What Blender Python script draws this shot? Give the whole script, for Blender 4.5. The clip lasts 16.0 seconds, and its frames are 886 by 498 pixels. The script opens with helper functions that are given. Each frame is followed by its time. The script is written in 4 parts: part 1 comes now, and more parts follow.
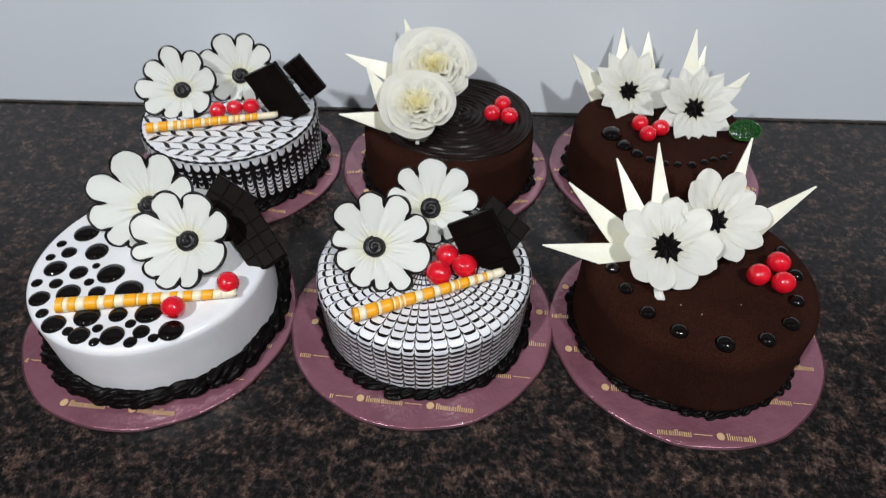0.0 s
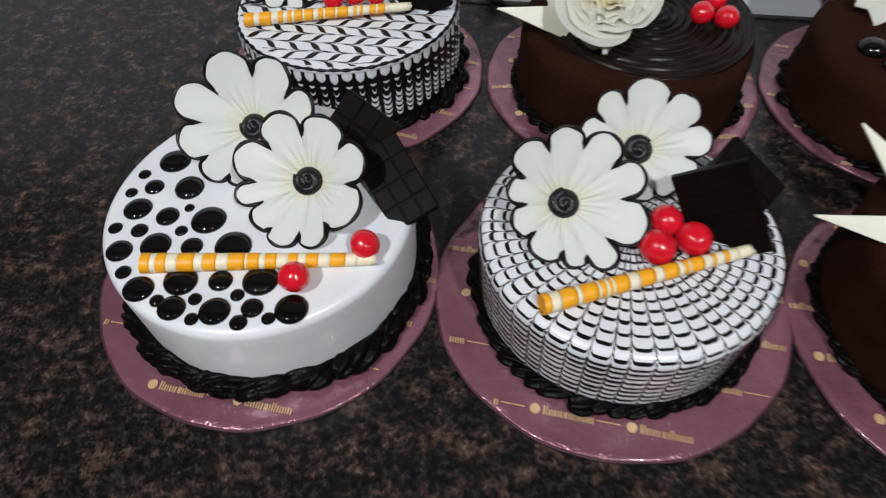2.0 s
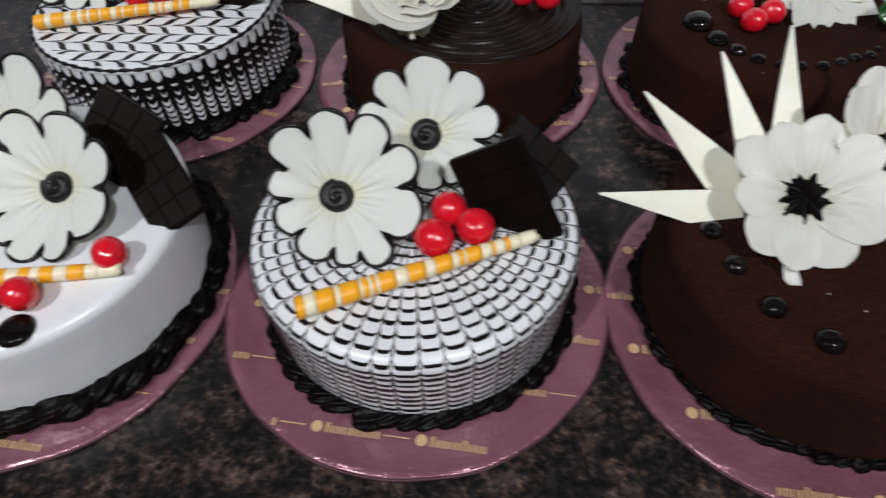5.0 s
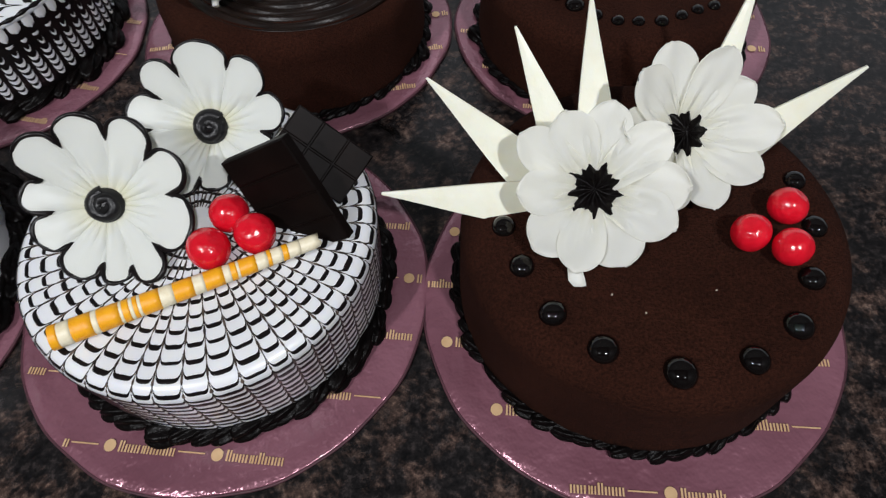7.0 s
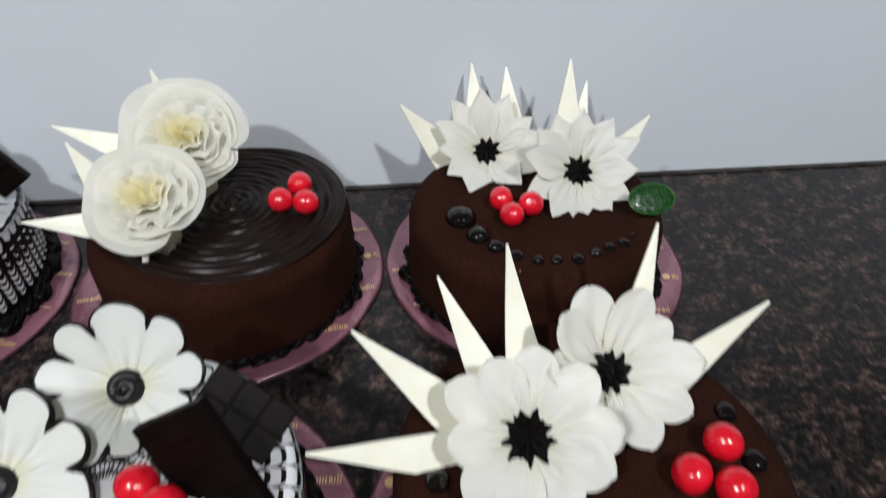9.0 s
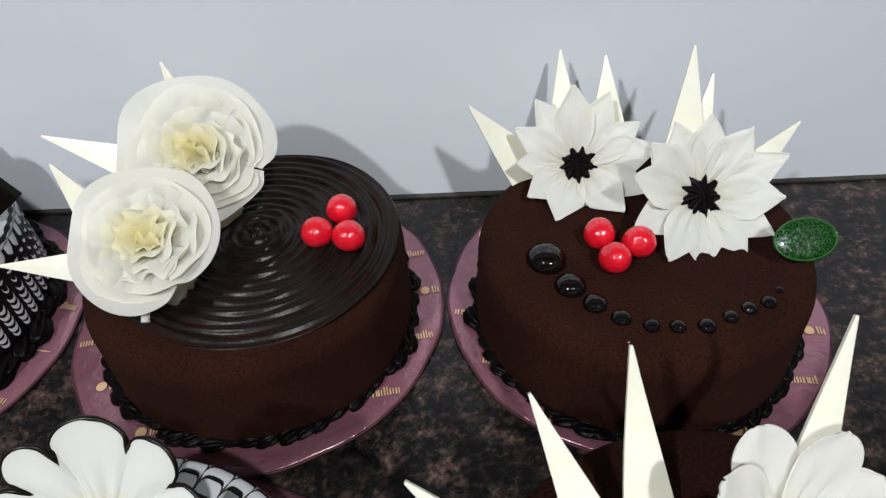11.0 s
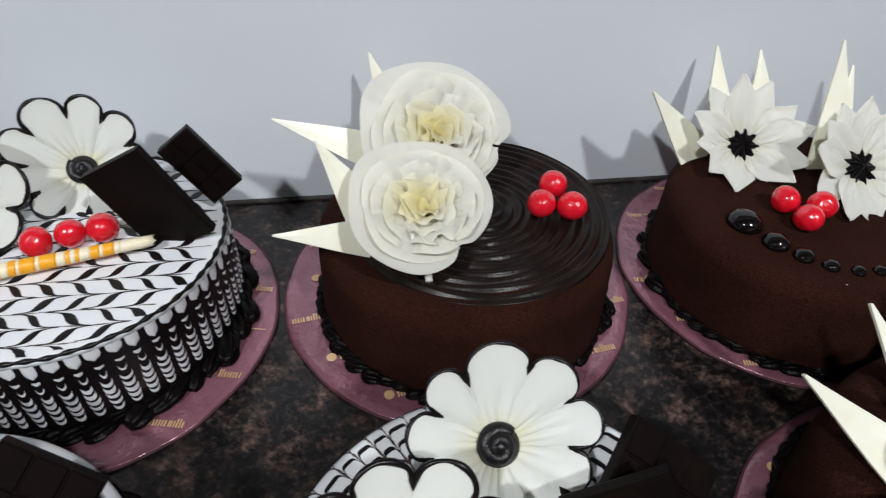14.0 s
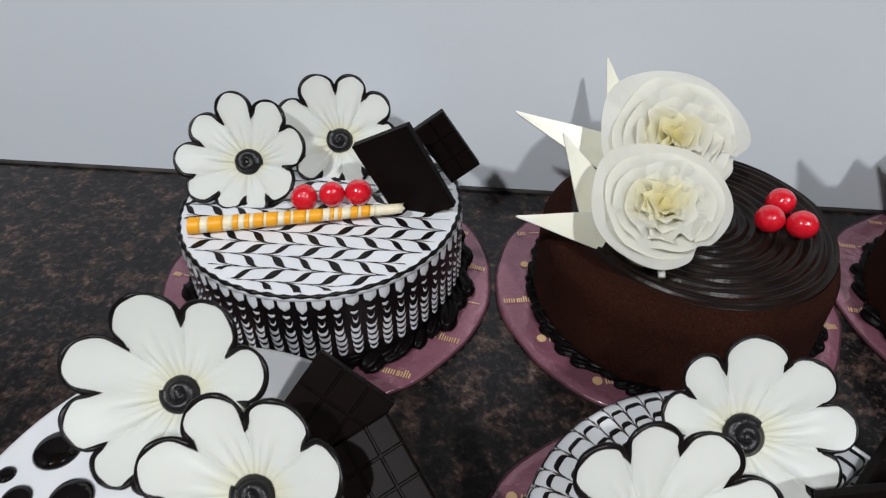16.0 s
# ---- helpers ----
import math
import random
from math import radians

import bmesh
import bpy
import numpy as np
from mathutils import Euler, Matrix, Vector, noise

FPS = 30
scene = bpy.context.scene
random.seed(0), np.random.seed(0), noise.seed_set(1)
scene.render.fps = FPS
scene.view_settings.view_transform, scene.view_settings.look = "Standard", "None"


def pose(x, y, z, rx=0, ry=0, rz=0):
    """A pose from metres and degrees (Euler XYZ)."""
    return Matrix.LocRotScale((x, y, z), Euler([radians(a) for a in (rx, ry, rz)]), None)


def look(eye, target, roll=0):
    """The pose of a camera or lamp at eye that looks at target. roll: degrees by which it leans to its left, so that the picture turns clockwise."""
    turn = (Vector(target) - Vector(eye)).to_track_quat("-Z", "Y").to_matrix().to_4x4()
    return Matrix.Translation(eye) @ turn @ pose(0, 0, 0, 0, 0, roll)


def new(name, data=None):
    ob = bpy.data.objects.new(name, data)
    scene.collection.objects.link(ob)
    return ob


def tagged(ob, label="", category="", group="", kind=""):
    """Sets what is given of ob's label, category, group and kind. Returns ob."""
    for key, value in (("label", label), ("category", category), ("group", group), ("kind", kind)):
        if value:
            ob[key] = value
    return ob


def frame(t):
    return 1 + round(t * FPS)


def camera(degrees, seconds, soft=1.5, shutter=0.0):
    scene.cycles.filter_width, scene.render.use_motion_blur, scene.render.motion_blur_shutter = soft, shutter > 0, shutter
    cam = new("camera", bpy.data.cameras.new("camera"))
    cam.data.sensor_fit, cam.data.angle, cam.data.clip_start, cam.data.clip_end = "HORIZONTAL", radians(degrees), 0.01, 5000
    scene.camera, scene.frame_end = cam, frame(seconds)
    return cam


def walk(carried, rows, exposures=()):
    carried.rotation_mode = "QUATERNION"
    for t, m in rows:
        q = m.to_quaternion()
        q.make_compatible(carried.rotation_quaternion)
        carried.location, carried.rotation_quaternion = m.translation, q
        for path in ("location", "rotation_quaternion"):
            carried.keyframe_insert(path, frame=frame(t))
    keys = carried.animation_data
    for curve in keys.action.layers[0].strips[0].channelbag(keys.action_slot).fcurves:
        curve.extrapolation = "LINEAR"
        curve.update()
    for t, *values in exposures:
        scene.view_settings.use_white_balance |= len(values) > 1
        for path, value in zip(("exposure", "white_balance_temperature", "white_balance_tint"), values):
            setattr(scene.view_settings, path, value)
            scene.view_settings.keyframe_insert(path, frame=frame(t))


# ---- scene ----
cam = camera(68.4, 16.0, soft=1.2, shutter=0.5)
PATH = [
    (0, (0.0305, -0.4146, 0.4913), (-0.0021, 0.8098, -0.6868), 0.6),
    (0.5, (0.0166, -0.3802, 0.4972), (0.0015, 0.7547, -0.7692), 1.9),
    (1, (-0.0089, -0.3555, 0.4921), (-0.0346, 0.7645, -0.7863), 4.0),
    (1.5, (-0.0407, -0.3217, 0.4556), (-0.1490, 0.7292, -0.8755), 0.2),
    (2, (-0.0744, -0.2795, 0.4003), (-0.2458, 0.7481, -0.9426), -2.2),
    (2.5, (-0.0926, -0.2435, 0.3706), (-0.2822, 0.7936, -0.9639), -2.9),
    (3, (-0.0904, -0.2350, 0.3638), (-0.2996, 0.8075, -0.9630), -3.9),
    (3.5, (-0.0791, -0.2414, 0.3604), (-0.2723, 0.8050, -0.9656), -3.4),
    (4, (-0.0558, -0.2500, 0.3553), (-0.2308, 0.8090, -0.9630), -3.0),
    (4.5, (-0.0141, -0.2511, 0.3561), (-0.1546, 0.8200, -0.9571), -2.7),
    (5, (0.0446, -0.2525, 0.3570), (-0.0637, 0.8231, -0.9546), -2.5),
    (5.2, (0.0702, -0.2534, 0.3544), (-0.0315, 0.8250, -0.9554), -2.5),
    (7.3, (0.1472, -0.1921, 0.3646), (0.1328, 0.6936, -1.0863), -2.7),
    (7.5, (0.1482, -0.2210, 0.3434), (0.1907, 0.7687, -1.0387), -0.9),
    (8, (0.1613, -0.2316, 0.3426), (0.2069, 0.8934, -0.9316), -1.7),
    (8.5, (0.1618, -0.2205, 0.3519), (0.2360, 1.0160, -0.8117), -0.8),
    (9, (0.1586, -0.1781, 0.3723), (0.2655, 1.1250, -0.7140), -0.1),
    (9.2, (0.1645, -0.1507, 0.3774), (0.2429, 1.1642, -0.6978), -0.8),
    (11.3, (0.1443, -0.0561, 0.3400), (0.1100, 1.1725, -0.8338), -3.4),
    (11.5, (0.1352, -0.0641, 0.3392), (0.1121, 1.1853, -0.8134), -3.2),
    (12, (0.1328, -0.0667, 0.3375), (0.1213, 1.1627, -0.8356), -1.2),
    (12.5, (0.0691, -0.0697, 0.3332), (0.1302, 1.1766, -0.8202), -2.0),
    (13, (0.0081, -0.0777, 0.3392), (0.1462, 1.1559, -0.8228), -0.5),
    (13.5, (-0.0221, -0.0881, 0.3408), (0.1367, 1.1615, -0.8007), -0.1),
    (14, (-0.0405, -0.0972, 0.3443), (0.1227, 1.1721, -0.7752), 1.0),
    (14.5, (-0.0700, -0.1050, 0.3468), (0.0610, 1.1853, -0.7531), 2.5),
    (15, (-0.0996, -0.1128, 0.3476), (-0.0984, 1.1961, -0.7378), 1.9),
    (15.5, (-0.1207, -0.1161, 0.3502), (-0.1924, 1.1853, -0.7420), 1.5),
    (16, (-0.1152, -0.1295, 0.3502), (-0.2460, 1.1614, -0.7471), -0.0),
]
walk(cam, [(t, look(eye, target, roll)) for t, eye, target, roll in PATH], [(0.0, 0.05), (1.0, 0.0), (2.0, -0.14), (5.0, -0.18), (7.5, -0.02), (8.0, 0.03), (9.0, 0.06), (11.5, 0.18), (14.0, 0.06), (16.0, -0.02)])

# ---- light: two small ceiling downlights in a dark grey room ----
world = bpy.data.worlds.new("room_air")
scene.world = world
world.use_nodes = True
world.node_tree.nodes["Background"].inputs[0].default_value = (0.75, 0.85, 1.0, 1)
world.node_tree.nodes["Background"].inputs[1].default_value = 0.02
LAMPS = [((0.86, -1.36, 2.12), 40.0), ((-0.92, -1.32, 2.12), 42.0)]
for place, watts in LAMPS:
    data = bpy.data.lights.new("downlight_lamp", "AREA")
    data.shape, data.size, data.energy, data.color = "DISK", 0.11, watts, (0.95, 0.965, 1.0)
    lamp = new("downlight_lamp", data)
    lamp.matrix_world = look(place, (place[0] * 0.3, place[1] + 1.1, 0.0))


# ---- materials ----
def material(name):
    m = bpy.data.materials.new(name)
    m.use_nodes = True
    return m, m.node_tree.nodes, m.node_tree.links, m.node_tree.nodes["Principled BSDF"]


def ramp(nodes, links, source, stops):
    r = nodes.new("ShaderNodeValToRGB")
    while len(r.color_ramp.elements) < len(stops):
        r.color_ramp.elements.new(0.5)
    for e, (at, c) in zip(r.color_ramp.elements, stops):
        e.position, e.color = at, (*c, 1)
    links.new(source, r.inputs[0])
    return r


def noise_node(nodes, links, scale, detail=4.0, rough=0.55, coords="Object", distort=0.0):
    tc = nodes.new("ShaderNodeTexCoord")
    n = nodes.new("ShaderNodeTexNoise")
    n.inputs["Scale"].default_value, n.inputs["Detail"].default_value = scale, detail
    n.inputs["Roughness"].default_value, n.inputs["Distortion"].default_value = rough, distort
    links.new(tc.outputs[coords], n.inputs["Vector"])
    return n


def bump(nodes, links, bsdf, height, strength, distance):
    b = nodes.new("ShaderNodeBump")
    b.inputs["Strength"].default_value, b.inputs["Distance"].default_value = strength, distance
    links.new(height, b.inputs["Height"])
    links.new(b.outputs[0], bsdf.inputs["Normal"])
    return b


def plain(name, colour, dark, rough, scale, bump_scale, bump_depth, metal=0.0, coat=0.0, sss=0.0, spread=(0.35, 0.65), spec=0.5):
    """A colour that drifts between two tones, with a fine relief."""
    m, nodes, links, bsdf = material(name)
    n = noise_node(nodes, links, scale)
    r = ramp(nodes, links, n.outputs[0], [(spread[0], dark), (spread[1], colour)])
    links.new(r.outputs[0], bsdf.inputs["Base Color"])
    bsdf.inputs["Roughness"].default_value, bsdf.inputs["Metallic"].default_value = rough, metal
    bsdf.inputs["Coat Weight"].default_value, bsdf.inputs["Coat Roughness"].default_value = coat, 0.08
    bsdf.inputs["Specular IOR Level"].default_value = spec
    if sss:
        bsdf.inputs["Subsurface Weight"].default_value, bsdf.inputs["Subsurface Scale"].default_value = sss, 0.004
        bsdf.inputs["Subsurface Radius"].default_value = (1.0, 0.8, 0.5)
    if bump_depth:
        f = noise_node(nodes, links, bump_scale, 3.0)
        bump(nodes, links, bsdf, f.outputs[0], 0.6, bump_depth)
    return m


def granite():
    m, nodes, links, bsdf = material("brown_granite")
    blotch = noise_node(nodes, links, 52.0, 9.0, 0.76)
    streak = noise_node(nodes, links, 170.0, 6.0, 0.70)
    grit = noise_node(nodes, links, 420.0, 4.0, 0.7)
    dark = ramp(nodes, links, streak.outputs[0], [(0.36, (0.0018, 0.0018, 0.0021)), (0.52, (0.0095, 0.0082, 0.0084)), (0.70, (0.044, 0.035, 0.034))])
    brown = ramp(nodes, links, streak.outputs[0], [(0.34, (0.010, 0.0066, 0.0056)), (0.50, (0.066, 0.041, 0.033)), (0.70, (0.19, 0.125, 0.098))])
    share = ramp(nodes, links, blotch.outputs[0], [(0.495, (0.0, 0.0, 0.0)), (0.62, (1.0, 1.0, 1.0))])
    mix = nodes.new("ShaderNodeMix")
    mix.data_type = "RGBA"
    links.new(share.outputs[0], mix.inputs["Factor"])
    links.new(dark.outputs[0], mix.inputs["A"])
    links.new(brown.outputs[0], mix.inputs["B"])
    fleck = ramp(nodes, links, grit.outputs[0], [(0.30, (0.45, 0.45, 0.47)), (0.52, (1.0, 1.0, 1.0)), (0.72, (1.7, 1.65, 1.6))])
    both = nodes.new("ShaderNodeMix")
    both.data_type, both.blend_type = "RGBA", "MULTIPLY"
    both.inputs["Factor"].default_value = 1.0
    links.new(mix.outputs["Result"], both.inputs["A"])
    links.new(fleck.outputs[0], both.inputs["B"])
    links.new(both.outputs["Result"], bsdf.inputs["Base Color"])
    smear = noise_node(nodes, links, 9.0, 3.0)
    rr = ramp(nodes, links, smear.outputs[0], [(0.3, (0.22, 0.22, 0.22)), (0.7, (0.36, 0.36, 0.36))])
    links.new(rr.outputs[0], bsdf.inputs["Roughness"])
    bsdf.inputs["Specular IOR Level"].default_value = 0.34
    bump(nodes, links, bsdf, streak.outputs[0], 0.12, 0.0004)
    return m


def petal_material(name, tip, heart, reach, thin=0.14, soft=0.0):
    """Milk-white at the rim, yellower towards the heart of the flower; local z is the flower's axis."""
    m, nodes, links, bsdf = material(name)
    tc = nodes.new("ShaderNodeTexCoord")
    flat = nodes.new("ShaderNodeVectorMath")
    flat.operation = "MULTIPLY"
    flat.inputs[1].default_value = (1, 1, 0)
    links.new(tc.outputs["Object"], flat.inputs[0])
    size = nodes.new("ShaderNodeVectorMath")
    size.operation = "LENGTH"
    links.new(flat.outputs[0], size.inputs[0])
    wob = noise_node(nodes, links, 34.0, 3.0)
    add = nodes.new("ShaderNodeMath")
    add.operation = "MULTIPLY_ADD"
    add.inputs[1].default_value = 0.026
    links.new(wob.outputs[0], add.inputs[0])
    links.new(size.outputs["Value"], add.inputs[2])
    part_way = nodes.new("ShaderNodeMath")
    part_way.operation = "DIVIDE"
    part_way.inputs[1].default_value = reach
    links.new(add.outputs[0], part_way.inputs[0])
    r = ramp(nodes, links, part_way.outputs[0], [(0.3, heart), (0.85, tip)])
    links.new(r.outputs[0], bsdf.inputs["Base Color"])
    bsdf.inputs["Roughness"].default_value = 0.42
    bsdf.inputs["Specular IOR Level"].default_value = 0.35
    bsdf.inputs["Subsurface Weight"].default_value, bsdf.inputs["Subsurface Scale"].default_value = soft, 0.008
    bsdf.inputs["Subsurface Radius"].default_value = (1.0, 0.9, 0.7)
    glow = nodes.new("ShaderNodeBsdfTranslucent")
    links.new(r.outputs[0], glow.inputs["Color"])
    blend = nodes.new("ShaderNodeMixShader")
    blend.inputs[0].default_value = thin
    links.new(bsdf.outputs[0], blend.inputs[1])
    links.new(glow.outputs[0], blend.inputs[2])
    links.new(blend.outputs[0], nodes["Material Output"].inputs["Surface"])
    fine = noise_node(nodes, links, 420.0, 3.0)
    bump(nodes, links, bsdf, fine.outputs[0], 0.25, 0.0004)
    return m


def cocoa():
    m, nodes, links, bsdf = material("cocoa_velvet")
    grain = noise_node(nodes, links, 700.0, 3.0, 0.75)
    drift = noise_node(nodes, links, 22.0, 4.0)
    r = ramp(nodes, links, drift.outputs[0], [(0.3, (0.0215, 0.0070, 0.0043)), (0.7, (0.034, 0.0112, 0.0068))])
    g = ramp(nodes, links, grain.outputs[0], [(0.3, (0.45, 0.45, 0.45)), (0.72, (1.75, 1.65, 1.55))])
    mix = nodes.new("ShaderNodeMix")
    mix.data_type, mix.blend_type = "RGBA", "MULTIPLY"
    mix.inputs["Factor"].default_value = 1.0
    links.new(r.outputs[0], mix.inputs["A"])
    links.new(g.outputs[0], mix.inputs["B"])
    links.new(mix.outputs["Result"], bsdf.inputs["Base Color"])
    bsdf.inputs["Roughness"].default_value = 0.95
    bsdf.inputs["Specular IOR Level"].default_value = 0.08
    bump(nodes, links, bsdf, grain.outputs[0], 1.0, 0.0022)
    return m


GRANITE = granite()
COCOA = cocoa()
WALL = plain("white_laminate", (0.695, 0.732, 0.772), (0.665, 0.705, 0.745), 0.33, 3.0, 30.0, 0.0004, spec=0.4)
ROOM = plain("grey_room_paint", (0.060, 0.061, 0.063), (0.048, 0.049, 0.051), 0.7, 2.0, 60.0, 0.0005)
SEALANT = plain("dark_sealant", (0.05, 0.045, 0.04), (0.02, 0.018, 0.016), 0.6, 40.0, 200.0, 0.0005)
GLAZE = plain("white_glaze", (0.79, 0.80, 0.815), (0.73, 0.74, 0.76), 0.30, 30.0, 18.0, 0.0010, coat=0.10, sss=0.2)
DARK_GLAZE = plain("dark_glaze", (0.0050, 0.0034, 0.0031), (0.0030, 0.0022, 0.0022), 0.05, 50.0, 60.0, 0.0002, coat=0.25, spec=0.35)
LINE = plain("dark_icing_line", (0.009, 0.006, 0.006), (0.004, 0.0035, 0.004), 0.32, 200.0, 400.0, 0.0003, spec=0.25)
DRAG = plain("smeared_icing", (0.13, 0.095, 0.075), (0.015, 0.012, 0.011), 0.3, 260.0, 400.0, 0.0002)
CREAM = plain("dark_piped_cream", (0.0040, 0.0028, 0.0027), (0.0024, 0.0018, 0.0018), 0.32, 120.0, 260.0, 0.0012, spec=0.09)
HEART = plain("charcoal_icing", (0.011, 0.0105, 0.0118), (0.006, 0.0056, 0.006), 0.36, 160.0, 240.0, 0.0012, spec=0.28)
SWIRL = plain("combed_chocolate_cream", (0.0130, 0.0078, 0.0062), (0.008, 0.005, 0.0042), 0.30, 60.0, 300.0, 0.0004, spec=0.16)
SLAB = plain("dark_chocolate", (0.0066, 0.0039, 0.0033), (0.0046, 0.0029, 0.0026), 0.42, 60.0, 180.0, 0.0002, spec=0.06)
CHERRY = plain("glazed_cherry_skin", (0.74, 0.009, 0.026), (0.60, 0.005, 0.017), 0.22, 90.0, 130.0, 0.0020, coat=0.8, sss=0.18)
SHARD = plain("ivory_chocolate", (0.86, 0.855, 0.73), (0.81, 0.79, 0.64), 0.36, 40.0, 250.0, 0.0004, sss=0.2)
FOIL = plain("mauve_foil", (0.300, 0.128, 0.168), (0.215, 0.085, 0.114), 0.24, 12.0, 70.0, 0.0045, metal=0.35, coat=0.5)
GOLD = plain("pale_gold_print", (0.78, 0.53, 0.30), (0.64, 0.41, 0.21), 0.35, 90.0, 200.0, 0.0001, metal=0.3)
CARD = plain("dark_maroon_edge", (0.075, 0.022, 0.032), (0.045, 0.013, 0.02), 0.6, 90.0, 200.0, 0.0003)
WAFER = plain("cream_wafer", (0.86, 0.79, 0.60), (0.80, 0.70, 0.48), 0.42, 220.0, 500.0, 0.0004)
ORANGE = plain("orange_wafer_stripe", (0.92, 0.42, 0.010), (0.86, 0.36, 0.008), 0.42, 220.0, 500.0, 0.0004)
LEAF = plain("green_jelly", (0.016, 0.085, 0.014), (0.003, 0.024, 0.004), 0.16, 700.0, 400.0, 0.0012, coat=0.5, spread=(0.45, 0.6))
LEAF_RIM = plain("green_jelly_rim", (0.03, 0.13, 0.025), (0.015, 0.08, 0.012), 0.2, 150.0, 400.0, 0.0003)
PETAL = petal_material("ivory_petal", (0.83, 0.845, 0.785), (0.82, 0.78, 0.46), 0.038, 0.18, 0.2)
PETAL_WHITE = petal_material("white_petal", (0.94, 0.93, 0.84), (0.89, 0.86, 0.66), 0.036, 0.24, 0.4)
# yellow heart colour paints in the light bounced between the cream folds
RUFFLE = petal_material("cream_ruffle", (0.98, 0.965, 0.86), (0.98, 0.90, 0.44), 0.040, 0.30, 0.6)


# ---- building blocks ----
def part(name, bm, mat, parent, label="", smooth=True):
    me = bpy.data.meshes.new(name)
    bmesh.ops.recalc_face_normals(bm, faces=bm.faces)
    bm.to_mesh(me)
    bm.free()
    for m in mat if isinstance(mat, (list, tuple)) else [mat]:
        me.materials.append(m)
    if smooth:
        me.polygons.foreach_set("use_smooth", [True] * len(me.polygons))
    ob = new(name, me)
    ob.parent = parent
    if label:
        tagged(ob, label)
    return ob


def thing(name, at, label, category, group="", turn=None):
    ob = new(name)
    ob.empty_display_size = 0.01
    ob.matrix_world = Matrix.Translation(at) @ (turn.to_4x4() if turn else Matrix())
    return tagged(ob, label, category, group)


def box(x0, x1, y0, y1, z0, z1, bevel=0.0):
    bm = bmesh.new()
    bmesh.ops.create_cube(bm, size=1.0, matrix=Matrix.LocRotScale(((x0 + x1) / 2, (y0 + y1) / 2, (z0 + z1) / 2), None, (x1 - x0, y1 - y0, z1 - z0)))
    if bevel:
        bmesh.ops.bevel(bm, geom=bm.edges[:], offset=bevel, segments=2, affect="EDGES", profile=0.6)
    return bm


def setting(name, bm, mat, label, category):
    return tagged(part(name, bm, mat, None, smooth=False), label, category, kind="structure")


def grid_faces(bm, rings, closed):
    for a, b in zip(rings, rings[1:]):
        n = len(a)
        for i in range(n if closed else n - 1):
            bm.faces.new((a[i], a[(i + 1) % n], b[(i + 1) % n], b[i]))


def revolve(profile, seg=96, wobble=None):
    """A turned solid; profile from the axis outwards and back, (radius, height)."""
    bm = bmesh.new()
    rings = []
    for k, (r, z) in enumerate(profile):
        if r < 1e-6:
            rings.append(bm.verts.new((0, 0, z)))
            continue
        ring = []
        for i in range(seg):
            a = 2 * math.pi * i / seg
            rr, zz = wobble(a, r, z) if wobble else (r, z)
            ring.append(bm.verts.new((rr * math.cos(a), rr * math.sin(a), zz)))
        rings.append(ring)
    for a, b in zip(rings, rings[1:]):
        for i in range(seg):
            j = (i + 1) % seg
            if isinstance(a, bmesh.types.BMVert):
                bm.faces.new((a, b[i], b[j]))
            elif isinstance(b, bmesh.types.BMVert):
                bm.faces.new((a[i], b, a[j]))
            else:
                bm.faces.new((a[i], b[i], b[j], a[j]))
    return bm


def tube(points, radius, seg=8, closed=False, bm=None):
    """A round cord along points; radius is a number or a function of the way along (0 to 1)."""
    bm = bm or bmesh.new()
    pts = [Vector(p) for p in points]
    n = len(pts)
    rings = []
    side = None
    for i, p in enumerate(pts):
        ahead = (pts[(i + 1) % n] - pts[i - 1]) if closed else (pts[min(i + 1, n - 1)] - pts[max(i - 1, 0)])
        ahead.normalize()
        if side is None:
            side = ahead.orthogonal().normalized()
        side = (side - ahead * side.dot(ahead)).normalized()
        up = ahead.cross(side)
        r = radius(i / max(n - 1, 1)) if callable(radius) else radius
        rings.append([bm.verts.new(p + r * (math.cos(a) * side + math.sin(a) * up)) for a in (2 * math.pi * k / seg for k in range(seg))])
    if closed:
        rings.append(rings[0])
    grid_faces(bm, rings, True)
    if not closed:
        bm.faces.new(rings[0])
        bm.faces.new(rings[-1])
    return bm


def facing(normal, up=(0, 0, 1)):
    """A turn whose z points along normal and whose y points as far up as it can."""
    z = Vector(normal).normalized()
    x = Vector(up).cross(z).normalized()
    return Matrix((x, z.cross(x), z)).transposed()


def toward(elevation, azimuth):
    """A way that rises by elevation and turns by azimuth to the right from the front (-y), in degrees."""
    e, a = radians(elevation), radians(azimuth)
    return Vector((math.cos(e) * math.sin(a), -math.cos(e) * math.cos(a), math.sin(e)))


# ---- the room: counter, back wall and plain shell ----
WALL_Y = 0.371
setting("counter_top", box(-1.5, 1.5, -0.62, WALL_Y, -0.03, 0.0, 0.003), GRANITE, "dark brown speckled polished granite counter", "counter")
setting("wall_back", box(-1.6, 1.6, WALL_Y, WALL_Y + 0.1, 0.0035, 0.32), WALL, "smooth white laminate wall behind the counter", "wall")
# added out of view: dark upper wall keeps reflections in the glossy drops black
setting("wall_back_upper", box(-1.6, 1.6, WALL_Y + 0.012, WALL_Y + 0.1, 0.32, 2.35), ROOM, "unseen dark grey wall added above the laminate to darken reflections", "wall")
setting("trim", tube([(-1.5, WALL_Y - 0.0005, 0.0012), (1.5, WALL_Y - 0.0005, 0.0012)], 0.0022, 8), SEALANT, "thin dark sealant joint between wall and counter", "trim")
setting("wall_left", box(-1.6, -1.5, -2.2, WALL_Y, -0.9, 2.35), ROOM, "plain grey painted side wall", "wall")
